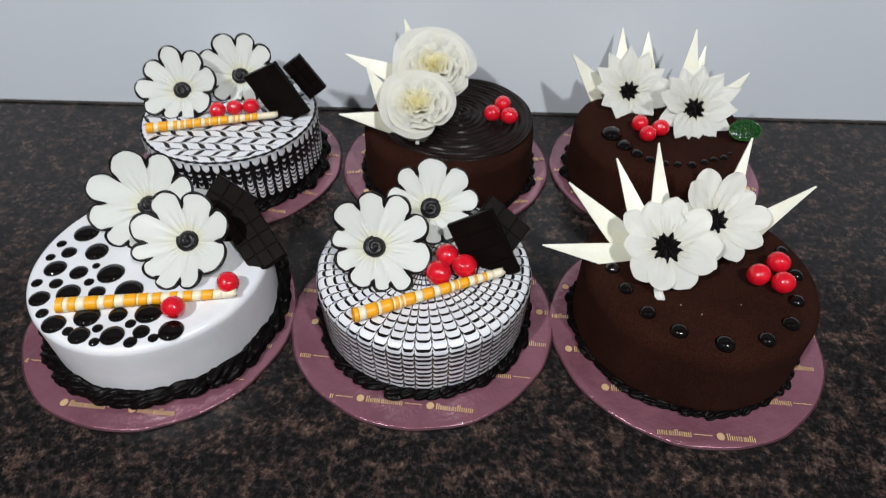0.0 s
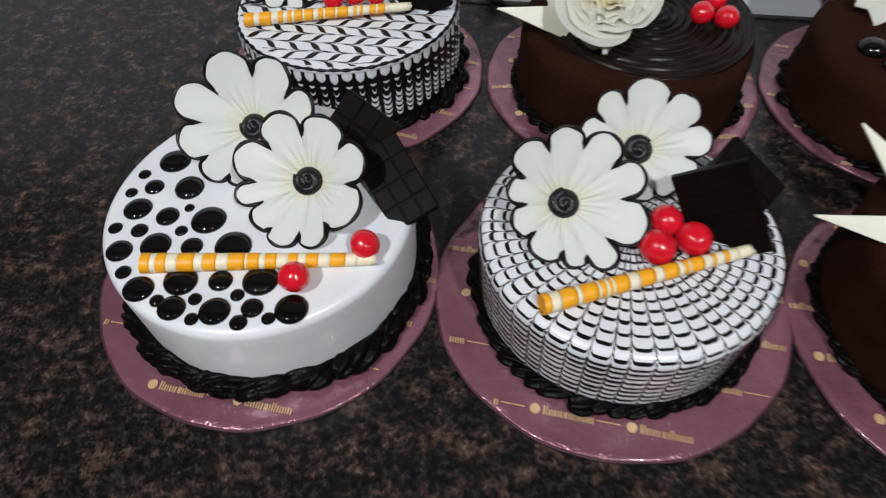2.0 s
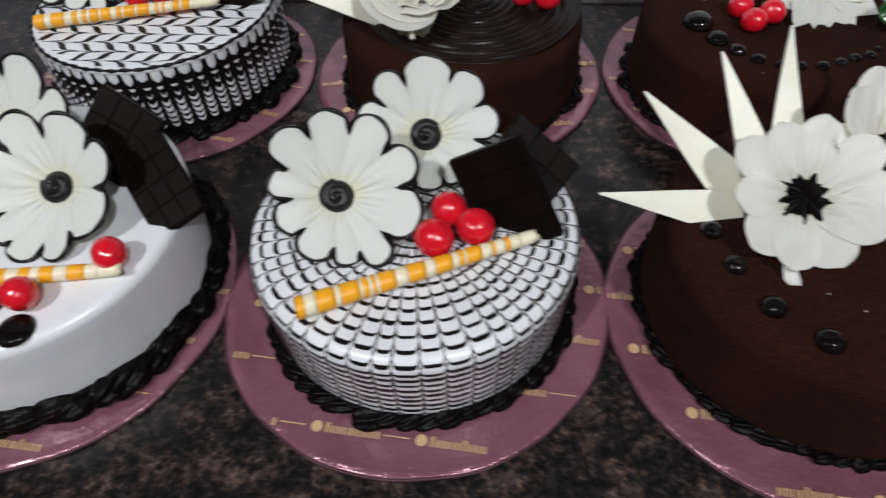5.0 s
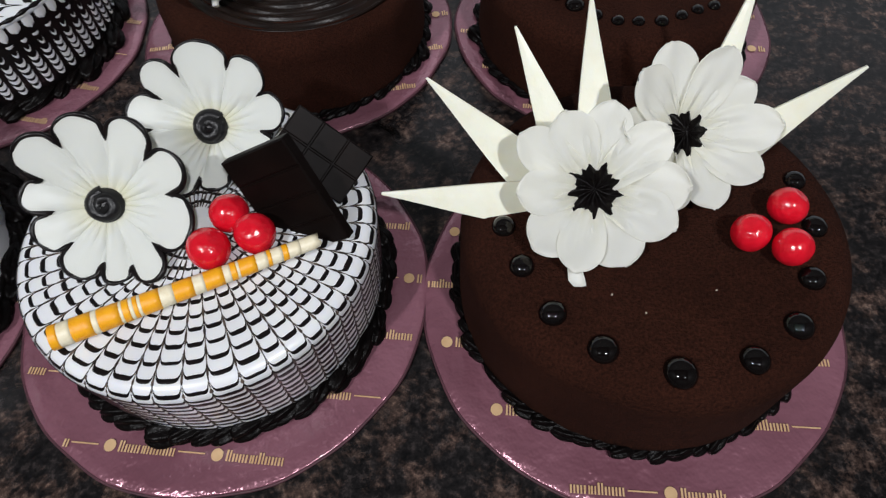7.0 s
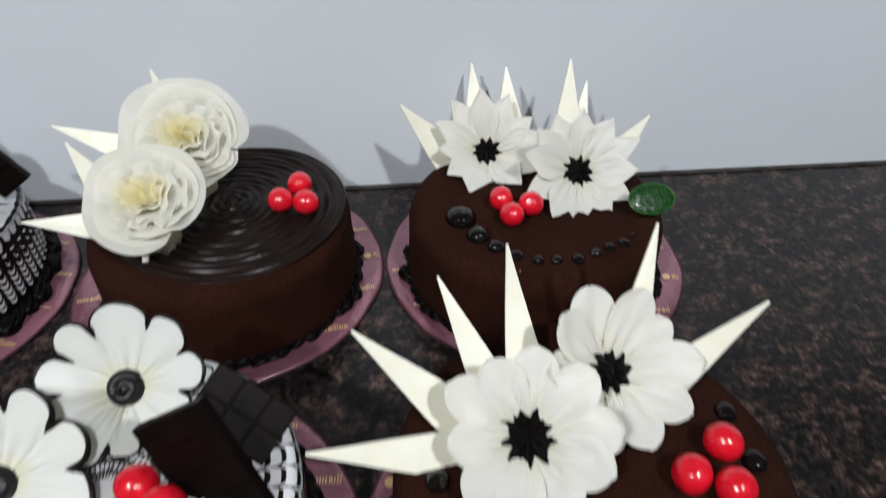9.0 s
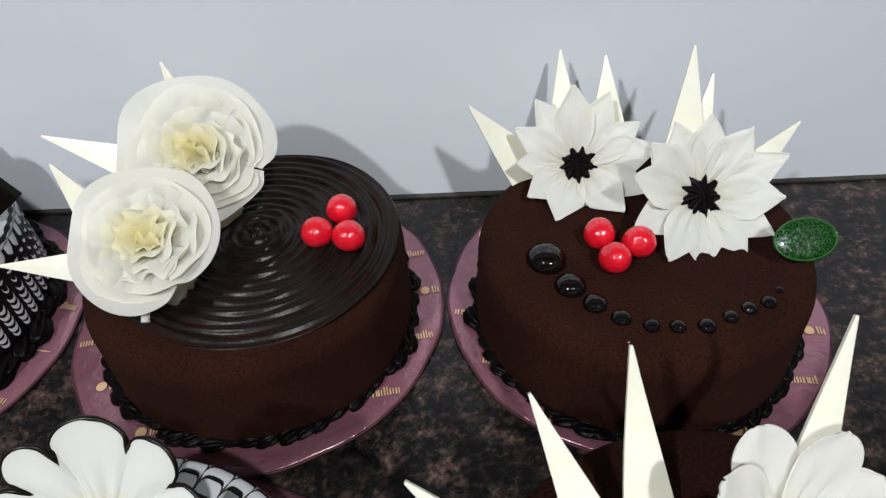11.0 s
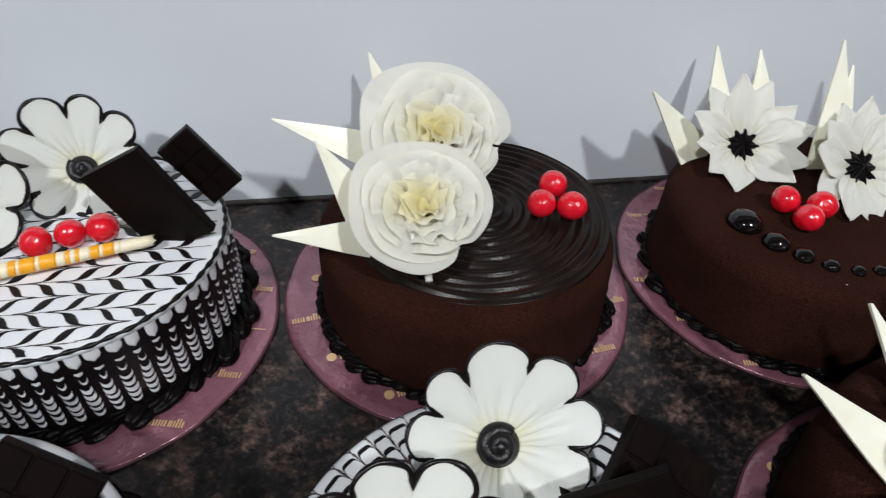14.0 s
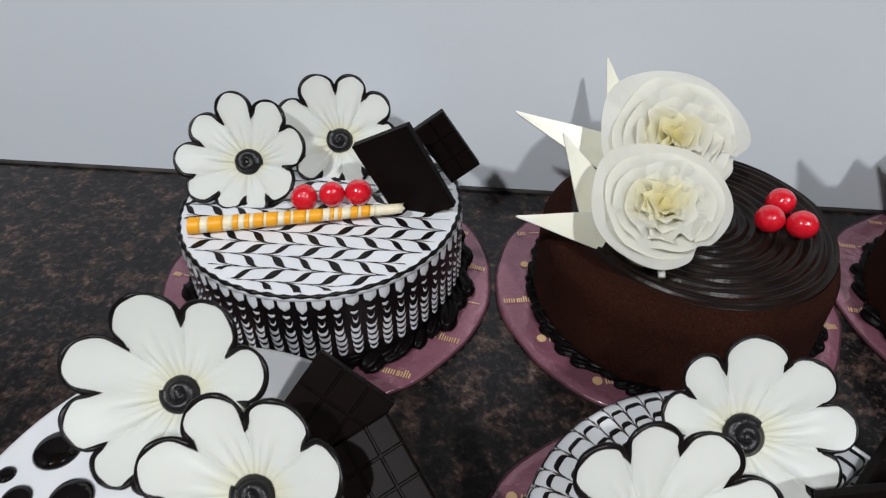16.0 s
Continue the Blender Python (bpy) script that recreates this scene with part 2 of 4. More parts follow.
setting("wall_right", box(1.5, 1.6, -2.2, WALL_Y, -0.9, 2.35), ROOM, "plain grey painted side wall", "wall")
setting("wall_front", box(-1.6, 1.6, -2.3, -2.2, -0.9, 2.35), ROOM, "plain grey painted wall facing the counter", "wall")
setting("wall_under_counter", box(-1.5, 1.5, -0.55, -0.50, -0.9, -0.03), ROOM, "plain panel under the counter", "wall")
setting("floor", box(-1.6, 1.6, -2.3, WALL_Y + 0.1, -1.0, -0.9), ROOM, "plain grey floor", "floor")
setting("ceiling", box(-1.6, 1.6, -2.3, WALL_Y + 0.1, 2.35, 2.45), ROOM, "plain grey ceiling", "ceiling")


# ---- cake boards ----
def cake_board(name_at, turn, dot, label):
    """A round foil board; turn is the slope of its printed rows, dot one printed disc in board coordinates."""
    rnd = random.Random(int(1000 * (name_at[0] + 3)))
    phase = [rnd.uniform(0, 6.28) for _ in range(3)]

    def edge(a, r, z):
        if r < 0.12:
            return r, z
        flat = 0.0005 * math.cos(9 * a + phase[0]) + 0.0003 * math.cos(17 * a + phase[1])
        return r + flat, z + (0.0003 * math.cos(5 * a + phase[2]) if z > 0.002 else 0)

    board = thing("cake_board", (*name_at, 0.0), label, "cake board", "boards under the cakes")
    part("base", revolve([(0, 0), (0.1245, 0), (0.126, 0.0007), (0.1262, 0.0022), (0.125, 0.003), (0.119, 0.0031), (0.06, 0.0031), (0, 0.0031)], 120, edge), FOIL, board)
    part("rim", revolve([(0.1252, 0.0002), (0.1270, 0.0004), (0.1272, 0.0022), (0.1266, 0.0026), (0.1252, 0.0024), (0.1252, 0.0002)], 120, edge), CARD, board, "dark maroon card edge")
    c, s = math.cos(radians(turn)), math.sin(radians(turn))

    def face(name, points):
        points = [(dot[0] + c * u - s * v, dot[1] + s * u + c * v) for u, v in points]
        far = [math.hypot(x, y) for x, y in points]
        if max(far) < 0.1245 and max(far) > 0.098:
            bm = bmesh.new()
            bm.faces.new([bm.verts.new((x, y, 0.0039)) for x, y in points])
            part(name, bm, GOLD, board, "", False)

    for row in range(-2, 9):
        for k in range(-6, 7):
            u0, v0 = 0.0613 * (k + 0.5 * (row % 2)), 0.0395 * row
            face("printed_dot", [(u0 + 0.0034 * math.cos(q), v0 + 0.0036 * math.sin(q)) for q in (2 * math.pi * j / 14 for j in range(14))])
            for j in range(9):
                u = u0 + 0.0052 + j * 0.00365
                h = 0.0032 if j in (0, 5) else 0.0014
                w = 0.0033 if j == 3 else 0.0028
                for x0, x1 in ((u, u + 0.0011), (u + w - 0.0009, u + w)):
                    face("printed_bar", [(x0, v0 - 0.003), (x1, v0 - 0.003), (x1, v0 + h), (x0, v0 + h)])
            u = u0 + 0.0390
            face("printed_line", [(u, v0 - 0.0004), (u + 0.0155, v0 - 0.0004), (u + 0.0155, v0 + 0.0004), (u, v0 + 0.0004)])
    return board


CENTRES = {"spotted": (-0.2505, -0.0103), "web": (0.0, 0.0), "drop": (0.2503, -0.0086), "feather": (-0.2425, 0.2393), "swirl": (0.0148, 0.2498), "leaf": (0.2718, 0.2493)}
BOARD_LABEL = "round mauve foil cake board with gold print"
cake_board(CENTRES["spotted"], -4, (-0.0525, -0.102), BOARD_LABEL)
cake_board(CENTRES["web"], -5, (-0.0485, -0.098), BOARD_LABEL)
cake_board(CENTRES["drop"], -3.6, (-0.0555, -0.1112), BOARD_LABEL)
cake_board(CENTRES["feather"], -12, (0.05, -0.088), BOARD_LABEL)
cake_board(CENTRES["swirl"], 9, (-0.0556, -0.0963), BOARD_LABEL)
cake_board(CENTRES["leaf"], -7, (-0.0853, -0.0933), BOARD_LABEL)


# ---- cakes ----
def body_profile(r, top, shoulder, lean=0.0, crown=0.0):
    """Outline of a cake from the middle of its top to its foot, with a rounded shoulder."""
    pts = [(0, top + crown), (r * 0.5, top + crown * 0.75), (r * 0.8, top + crown * 0.3)]
    for k in range(9):
        a = radians(90 * k / 8)
        pts.append((r - shoulder + shoulder * math.sin(a), top - shoulder + shoulder * math.cos(a)))
    for k in range(1, 8):
        f = k / 7
        pts.append((r + lean * f, (top - shoulder) * (1 - f) + 0.004 * f))
    return pts + [(0, 0.004)]


SHELLS = {}


def shell_mesh(kind):
    """One piped shell, lying along x, ridged and twisted."""
    if kind in SHELLS:
        return SHELLS[kind]
    length, fat, twist = {"rosette": (0.034, 0.0088, 1.5), "shell": (0.027, 0.0066, 0.9)}[kind]
    bm = bmesh.new()
    rings = []
    for i in range(11):
        f = i / 10
        r = fat * (math.sin(math.pi * (0.06 + 0.94 * f) ** 0.75) ** 0.7 + 0.10)
        ring = []
        for k in range(32):
            a = 2 * math.pi * k / 32
            rr = r * (1 + 0.20 * math.cos(6 * a + twist * 4.0 * f))
            ring.append(bm.verts.new(((f - 0.5) * length, rr * math.cos(a), max(0.82 * rr * math.sin(a) + fat * 0.62, 0))))
        rings.append(ring)
    grid_faces(bm, rings, True)
    bm.faces.new(rings[0])
    bm.faces.new(rings[-1])
    bmesh.ops.recalc_face_normals(bm, faces=bm.faces)
    me = bpy.data.meshes.new("piped_shell")
    bm.to_mesh(me)
    bm.free()
    me.materials.append(CREAM)
    me.polygons.foreach_set("use_smooth", [True] * len(me.polygons))
    SHELLS[kind] = me
    return me


def piped_border(cake, radius, count, kind, seed, skew, scale=1.0):
    rnd = random.Random(seed)
    me = shell_mesh(kind)
    for i in range(count):
        a = 2 * math.pi * (i + rnd.uniform(-0.15, 0.15)) / count
        ob = new("piped_shell", me)
        ob.parent = cake
        r = radius + rnd.uniform(-0.0015, 0.0015)
        size = rnd.uniform(0.74, 1.04) * scale
        ob.matrix_local = Matrix.LocRotScale((r * math.cos(a), r * math.sin(a), 0.0032), Euler((rnd.uniform(-0.5, 0.5), rnd.uniform(-0.18, 0.18), a + math.pi / 2 + radians(skew) + rnd.uniform(-0.3, 0.3))), (size, size * rnd.uniform(0.8, 1.1), size * rnd.uniform(0.8, 1.15)))


def cake(kind, at, label, r, top, shoulder, mat, lean=0.0, crown=0.0, wob=0.0):
    ob = thing("cake", (*at, 0.0), label, "cake", "decorated cakes on the counter")
    rnd = random.Random(kind)
    ph = [rnd.uniform(0, 6.28) for _ in range(4)]

    def uneven(a, rr, z):
        k = wob * (math.sin(2 * a + ph[0]) + 0.6 * math.sin(3 * a + ph[1]) + 0.4 * math.sin(5 * a + ph[2]))
        return rr * (1 + k / r), z + (0.35 * k * math.sin(a + ph[3]) * rr / r if z > top * 0.7 else 0)

    part("body", revolve(body_profile(r, top, shoulder, lean, crown), 128, uneven), mat, ob)
    return ob


def dome(r, h, seg=24, rings=7):
    pts = [(0, h)] + [(r * math.sin(q) ** 0.85, h * math.cos(q)) for q in (radians(90 * k / rings) for k in range(1, rings + 1))] + [(0, -0.001)]
    return revolve(pts, seg)


def drops(cake_ob, places, z, flat, seed):
    """Round glossy drops of glaze, (x, y, radius) from the cake's middle."""
    rnd = random.Random(seed)
    for x, y, r in places:
        bm = dome(r, r * flat + 0.0008)
        ob = part("glaze_drop", bm, DARK_GLAZE, cake_ob)
        ob.matrix_local = Matrix.LocRotScale((x, y, z), Euler((0, 0, rnd.uniform(0, 3))), (rnd.uniform(0.94, 1.06), 1, 1))


# the spotted white cake
SPOTTED = (-0.2470, 0.0005)
spotted = cake("spotted", SPOTTED, "round white glazed cake with glossy black spots and piped dark border", 0.1065, 0.0700, 0.0065, GLAZE, lean=-0.002, wob=0.0006)
SPOTS = [(-70, 30, 11), (-87, 15, 4.6), (-75, 4, 7), (-89, -3, 4.4), (-50, 6, 11), (-43, -12, 3.6), (-78, -17, 10), (-55, -21, 8), (-26, -21, 11.5), (-86, -35, 5), (-69, -35, 5.9), (-41, -32, 4.5),
         (-75, -53, 8.8), (-53, -46, 10.6), (-29, -44, 7.4), (-2, -41, 12.6), (-65, -69, 5.3), (-26, -71, 11.4), (-1, -68, 7.8), (24, -65, 11.6), (-50, -80, 9.6), (-35, -87, 4.7), (-12, -83, 4.4), (13, -77, 4.6),
         (-24, -95, 8.8), (3, -90, 9.8), (25, -85, 6.9), (49, -83, 10.5), (-9, -101, 4.5), (20, -100, 5.6), (37, -95, 4.4)]
drops(spotted, [(x / 1000 - 0.25 - SPOTTED[0], y / 1000 - SPOTTED[1] + (0.004 if y < -94 else 0), r / 1000) for x, y, r in SPOTS], 0.0700, 0.34, 1)
piped_border(spotted, 0.1085, 44, "rosette", 2, 6)
piped_border(spotted, 0.1050, 38, "rosette", 12, -6)


# the web-patterned cake
def ribbon(bm, rows, lift):
    """A raised line: rows of (left, middle, right) places with the surface normal."""
    rings = []
    for left, mid, right, nrm in rows:
        rings.append([bm.verts.new(left + nrm * 0.0001), bm.verts.new(mid + nrm * lift), bm.verts.new(right + nrm * 0.0001)])
    grid_faces(bm, rings, False)


def on_body(profile, s):
    """The place (radius, height) and normal at the length s along a cake's outline."""
    for (r0, z0), (r1, z1) in zip(profile, profile[1:]):
        d = math.hypot(r1 - r0, z1 - z0)
        if s <= d:
            f = s / d
            return r0 + (r1 - r0) * f, z0 + (z1 - z0) * f, -(z1 - z0) / d, (r1 - r0) / d
        s -= d
    return r1, z1, 1.0, 0.0


WEB = (0.0022, 0.0045)
web = cake("web", WEB, "round white cake with a dragged black web pattern and dark border", 0.0985, 0.0700, 0.0085, GLAZE, lean=-0.0030)
WEB_PROFILE = body_profile(0.0985, 0.0700, 0.0085, -0.0030)[:-1]
SECTORS = 50
rnd = random.Random(5)
widths = [rnd.uniform(0.75, 1.25) for _ in range(SECTORS)]
total = sum(widths)
starts = [2 * math.pi * sum(widths[:k]) / total for k in range(SECTORS + 1)]


def web_ring(s, heavy, drag):
    bm = bmesh.new()
    rows = []
    for k in range(SECTORS):
        a0, a1 = starts[k], starts[k + 1]
        own = rnd.uniform(-0.0006, 0.0006)
        fat = heavy * rnd.uniform(0.75, 1.25)
        for j in range(20):
            u = 0.5 - 0.5 * math.copysign(abs(1 - j / 10) ** 0.55, 1 - j / 10)
            a = a0 + (a1 - a0) * u
            sag = drag * (1 - abs(2 * u - 1) ** 7.0) + own * math.sin(math.pi * u)
            w = fat * (0.55 + 0.45 * math.sin(math.pi * u) ** 0.6)
            places = []
            for ss in (s + sag - w / 2, s + sag, s + sag + w / 2):
                r, z, nr, nz = on_body(WEB_PROFILE, ss)
                places.append(Vector((r * math.cos(a), r * math.sin(a), z)))
            rows.append((*places, Vector((nr * math.cos(a), nr * math.sin(a), nz))))
    rows.append(rows[0])
    ribbon(bm, rows, 0.00045)
    part("icing_line", bm, LINE, web)


s = 0.012
while s < 0.152:
    grow = min(1.0, s / 0.07)
    web_ring(s, 0.0026 * (0.62 + 0.38 * grow) if s < 0.096 else 0.0034, 0.0068 * (0.5 + 0.5 * grow) if s < 0.096 else 0.0046)
    s += 0.0052 + 0.0033 * grow if s < 0.094 else 0.0062
for k in range(SECTORS):
    bm = bmesh.new()
    rows = []
    for i in range(40):
        s = 0.012 + 0.141 * i / 39
        r, z, nr, nz = on_body(WEB_PROFILE, s)
        a = starts[k]
        w = 0.00075 if s < 0.096 else 0.0010
        side = Vector((-math.sin(a), math.cos(a), 0)) * w * (0.6 + 0.4 * math.sin(i * 2.1 + k))
        p = Vector((r * math.cos(a), r * math.sin(a), z))
        rows.append((p - side, p, p + side, Vector((nr * math.cos(a), nr * math.sin(a), nz))))
    ribbon(bm, rows, 0.0002)
    part("dragged_line", bm, DRAG, web)
piped_border(web, 0.0965, 54, "shell", 3, 12)


# the feathered cake
FEATHER = (-0.2415, 0.2460)
FR, FTOP = 0.1015, 0.0700
feather = cake("feather", FEATHER, "round black and white cake with a feathered icing pattern", FR, FTOP - 0.0006, 0.004, LINE, lean=-0.001)
part("white_top", revolve([(0, FTOP + 0.0006), (FR - 0.004, FTOP + 0.0005), (FR - 0.001, FTOP - 0.0005), (FR + 0.0004, FTOP - 0.003), (FR - 0.002, FTOP - 0.003), (0, FTOP - 0.001)], 128), GLAZE, feather)
rnd = random.Random(8)
COLUMN, ROW, SWING = 0.0190, 0.0124, 0.0150
for column in range(-5, 6):
    x0 = column * COLUMN + 0.003
    reach = math.sqrt(max((FR - 0.004) ** 2 - x0 * x0, 0.0)) if abs(x0) < FR - 0.006 else 0.0
    if reach < 0.010:
        continue
    bm = bmesh.new()
    rows = []
    y = -reach
    while y <= reach:
        q = (y + 0.30) / ROW + 0.05 * math.sin(column * 2.3)
        k, t = int(q), 2 * (q - int(q)) - 1
        swing = (0.24 * t + 0.76 * t ** 7) * (1 if k % 2 else -1)
        x = x0 + SWING * swing + 0.0008 * math.sin(k * 2.7 + column * 1.9) - 0.05 * y
        w = (0.0017 + 0.0012 * (1 - t * t)) * (1 + 0.18 * math.sin(k * 1.7 + column * 2.9))
        if reach - abs(y) < 0.004:
            w = 0.0026
        if math.hypot(x, y) < FR - 0.004:
            rows.append((Vector((x - w, y, FTOP + 0.0006)), Vector((x, y, FTOP + 0.0006)), Vector((x + w, y, FTOP + 0.0006)), Vector((0, 0, 1))))
        y += ROW / 40
    ribbon(bm, rows, 0.0005)
    part("icing_line", bm, LINE, feather)

for k in range(16):
    y = -0.30 + ROW * (17 + k)
    half = math.sqrt(max((FR - 0.006) ** 2 - y * y, 0.0)) if abs(y) < FR - 0.008 else 0.0
    if half > 0.02:
        bm = bmesh.new()
        rows = []
        for i in range(40):
            x = -half + 2 * half * i / 39
            w = 0.00035 * (1 + 0.5 * math.sin(i * 1.3 + k))
            p = Vector((x, y + 0.0004 * math.sin(i * 0.5 + k), FTOP + 0.00065))
            rows.append((p - Vector((0, w, 0)), p, p + Vector((0, w, 0)), Vector((0, 0, 1))))
        ribbon(bm, rows, 0.0002)
        part("dragged_line", bm, DRAG, feather)
part("edge_line", tube([((FR - 0.0012) * math.cos(q), (FR - 0.0012) * math.sin(q), FTOP - 0.0002 + 0.0003 * math.sin(29 * q)) for q in (2 * math.pi * k / 232 for k in range(232))], lambda f: 0.0014 + 0.0005 * math.sin(f * 377), 6, True), LINE, feather)


def stroke(bm, z_top, tall, half, tip, mid):
    """One white U-shaped stroke on the side of the cake."""
    rings = []
    for j in range(7):
        f = j / 6
        w = half * (1.0 if tip or f < 0.45 else math.sqrt(max(1 - ((f - 0.45) / 0.55) ** 2, 0.02)))
        ring = []
        for u, lift in ((-1, 0.0002), (-0.86, 0.0004), (-0.45, 0.0008), (0, 0.0009), (0.45, 0.0008), (0.86, 0.0004), (1, 0.0002)):
            a = mid + w * u
            z = z_top - tall * f - (0.0034 * math.sqrt(1 - u * u) if tip else 0.0)
            r = FR + lift - 0.0008 * (FTOP - z) / FTOP
            ring.append(bm.verts.new((r * math.cos(a), r * math.sin(a), z)))
        rings.append(ring)
    grid_faces(bm, rings, False)


STROKES = 60
STROKE_ROWS = [(0.0026, 0.0096, 0.74, False), (0.0160, 0.0028, 0.46, False), (0.0212, 0.0020, 0.40, True), (0.0284, 0.0030, 0.62, True), (0.0338, 0.0032, 0.68, True), (0.0392, 0.0032, 0.68, True), (0.0446, 0.0031, 0.66, True), (0.0500, 0.0026, 0.56, True)]
for n, (down, height, share, tip) in enumerate(STROKE_ROWS):
    if n < 5:
        meshes = []
        for v in range(4):
            bm = bmesh.new()
            stroke(bm, FTOP - down, height * (0.84 + 0.1 * v), math.pi / STROKES * share * (1.08 - 0.07 * v), tip, 0.0)
            ob = part("white_stroke", bm, GLAZE, feather)
            meshes.append(ob.data)
        for k in range(STROKES):
            if k < 4:
                ob = [o for o in feather.children if o.data == meshes[k]][0]
            else:
                ob = new("white_stroke", meshes[rnd.randrange(4)])
                ob.parent = feather
            ob.rotation_euler = (0, 0, 2 * math.pi * (k + rnd.uniform(-0.06, 0.06)) / STROKES)
    else:
        bm = bmesh.new()
        for k in range(STROKES):
            stroke(bm, FTOP - down, height * rnd.uniform(0.82, 1.15), math.pi / STROKES * share, tip, 2 * math.pi * k / STROKES)
        tagged(part("white_stroke", bm, GLAZE, feather), kind="stuff")
piped_border(feather, 0.1030, 54, "shell", 4, 12)

# the velvet cake with a ring of drops
DROP = (0.2495, 0.0010)
velvet = cake("velvet", DROP, "round cocoa-dusted chocolate cake with a ring of glossy drops", 0.1030, 0.0790, 0.0150, COCOA, lean=0.0005, wob=0.0008)
RING = [(173, -3, 6.5), (181, -27, 6.6), (194.4, -53.6, 7.2), (216.3, -72.4, 7.4), (250, -84, 8.2), (285, -78, 7.2), (309.5, -61, 7.4), (323, -35.7, 7), (333, -5, 6.5), (331, 25, 6)]
drops(velvet, [(x / 1000 - 0.003 - DROP[0], y / 1000 - 0.002 - DROP[1], r / 1000) for x, y, r in RING], 0.0782, 0.72, 3)
piped_border(velvet, 0.1030, 62, "shell", 6, 10, 0.74)

# the velvet cake with a combed top
COMB = (0.0190, 0.2455)
combed = cake("combed", COMB, "round cocoa-dusted chocolate cake with a combed chocolate top", 0.1010, 0.0715, 0.0150, COCOA, lean=0.001, wob=0.0008)
prof = [(0, 0.0770)]
for k in range(1, 131):
    r = 0.0885 * k / 130
    prof.append((r, 0.0735 - 0.0012 * (r / 0.0885) ** 2 + 0.0032 * math.exp(-((r / 0.02) ** 2)) + 0.00095 * math.sin(2 * math.pi * k / 10)))
prof += [(0.0895, 0.0700), (0, 0.068)]


def spiral(a, r, z):
    return r + 0.0012 * math.sin(a + 0.6) + 0.0005 * math.sin(3 * a + r * 200), z + 0.0004 * math.sin(7 * a + r * 500)


disc = part("combed_top", revolve(prof, 128, spiral), SWIRL, combed, "dark combed chocolate cream disc")
disc.location = (0.008, 0.002, 0)
piped_border(combed, 0.1020, 60, "shell", 7, 10, 0.76)

# the velvet cake with a leaf
GREEN = (0.2675, 0.2390)
curved = cake("curved", GREEN, "round cocoa-dusted chocolate cake with an arc of shrinking glossy drops", 0.1010, 0.0700, 0.0130, COCOA, lean=0.002, wob=0.0008)
ARC = [(204.9, 218.9, 12.3), (215.8, 197.1, 9.2), (227.3, 183.1, 7), (239.6, 172.4, 5.6), (254.3, 166.1, 4.8), (267.9, 164.9, 4.6), (283.2, 164.5, 5.2), (297.5, 170.1, 4.4), (309.2, 175.6, 4.4), (321, 179.4, 4.6), (330.1, 188.2, 2.6)]
drops(curved, [(x / 1000 - GREEN[0], y / 1000 - GREEN[1], r / 1000) for x, y, r in ARC], 0.0694, 0.72, 4)
piped_border(curved, 0.1030, 60, "shell", 9, 10, 0.76)


# ---- flowers ----
def solid(ob, thick):
    mod = ob.modifiers.new("thickness", "SOLIDIFY")
    mod.thickness, mod.offset = thick, -1.0
    crisp = ob.modifiers.new("crisp_edges", "EDGE_SPLIT")
    crisp.split_angle = radians(60)
    return ob


def cream_dab(flower, mat, wide, floor):
    """The dab of icing that seats a flower on its cake."""
    base = flower.matrix_world.translation
    tall = base.z - floor + 0.002
    bm = revolve([(0, tall), (wide * 0.55, tall * 0.85), (wide * 0.9, tall * 0.45), (wide, 0.0), (0, -0.001)], 20, lambda a, r, z: (r * (1 + 0.08 * math.sin(5 * a)), z))
    turn = flower.matrix_world.to_3x3().inverted().to_4x4()
    ob = part("icing_dab", bm, mat, flower)
    ob.matrix_local = turn @ Matrix.Translation((0, 0, floor - base.z))


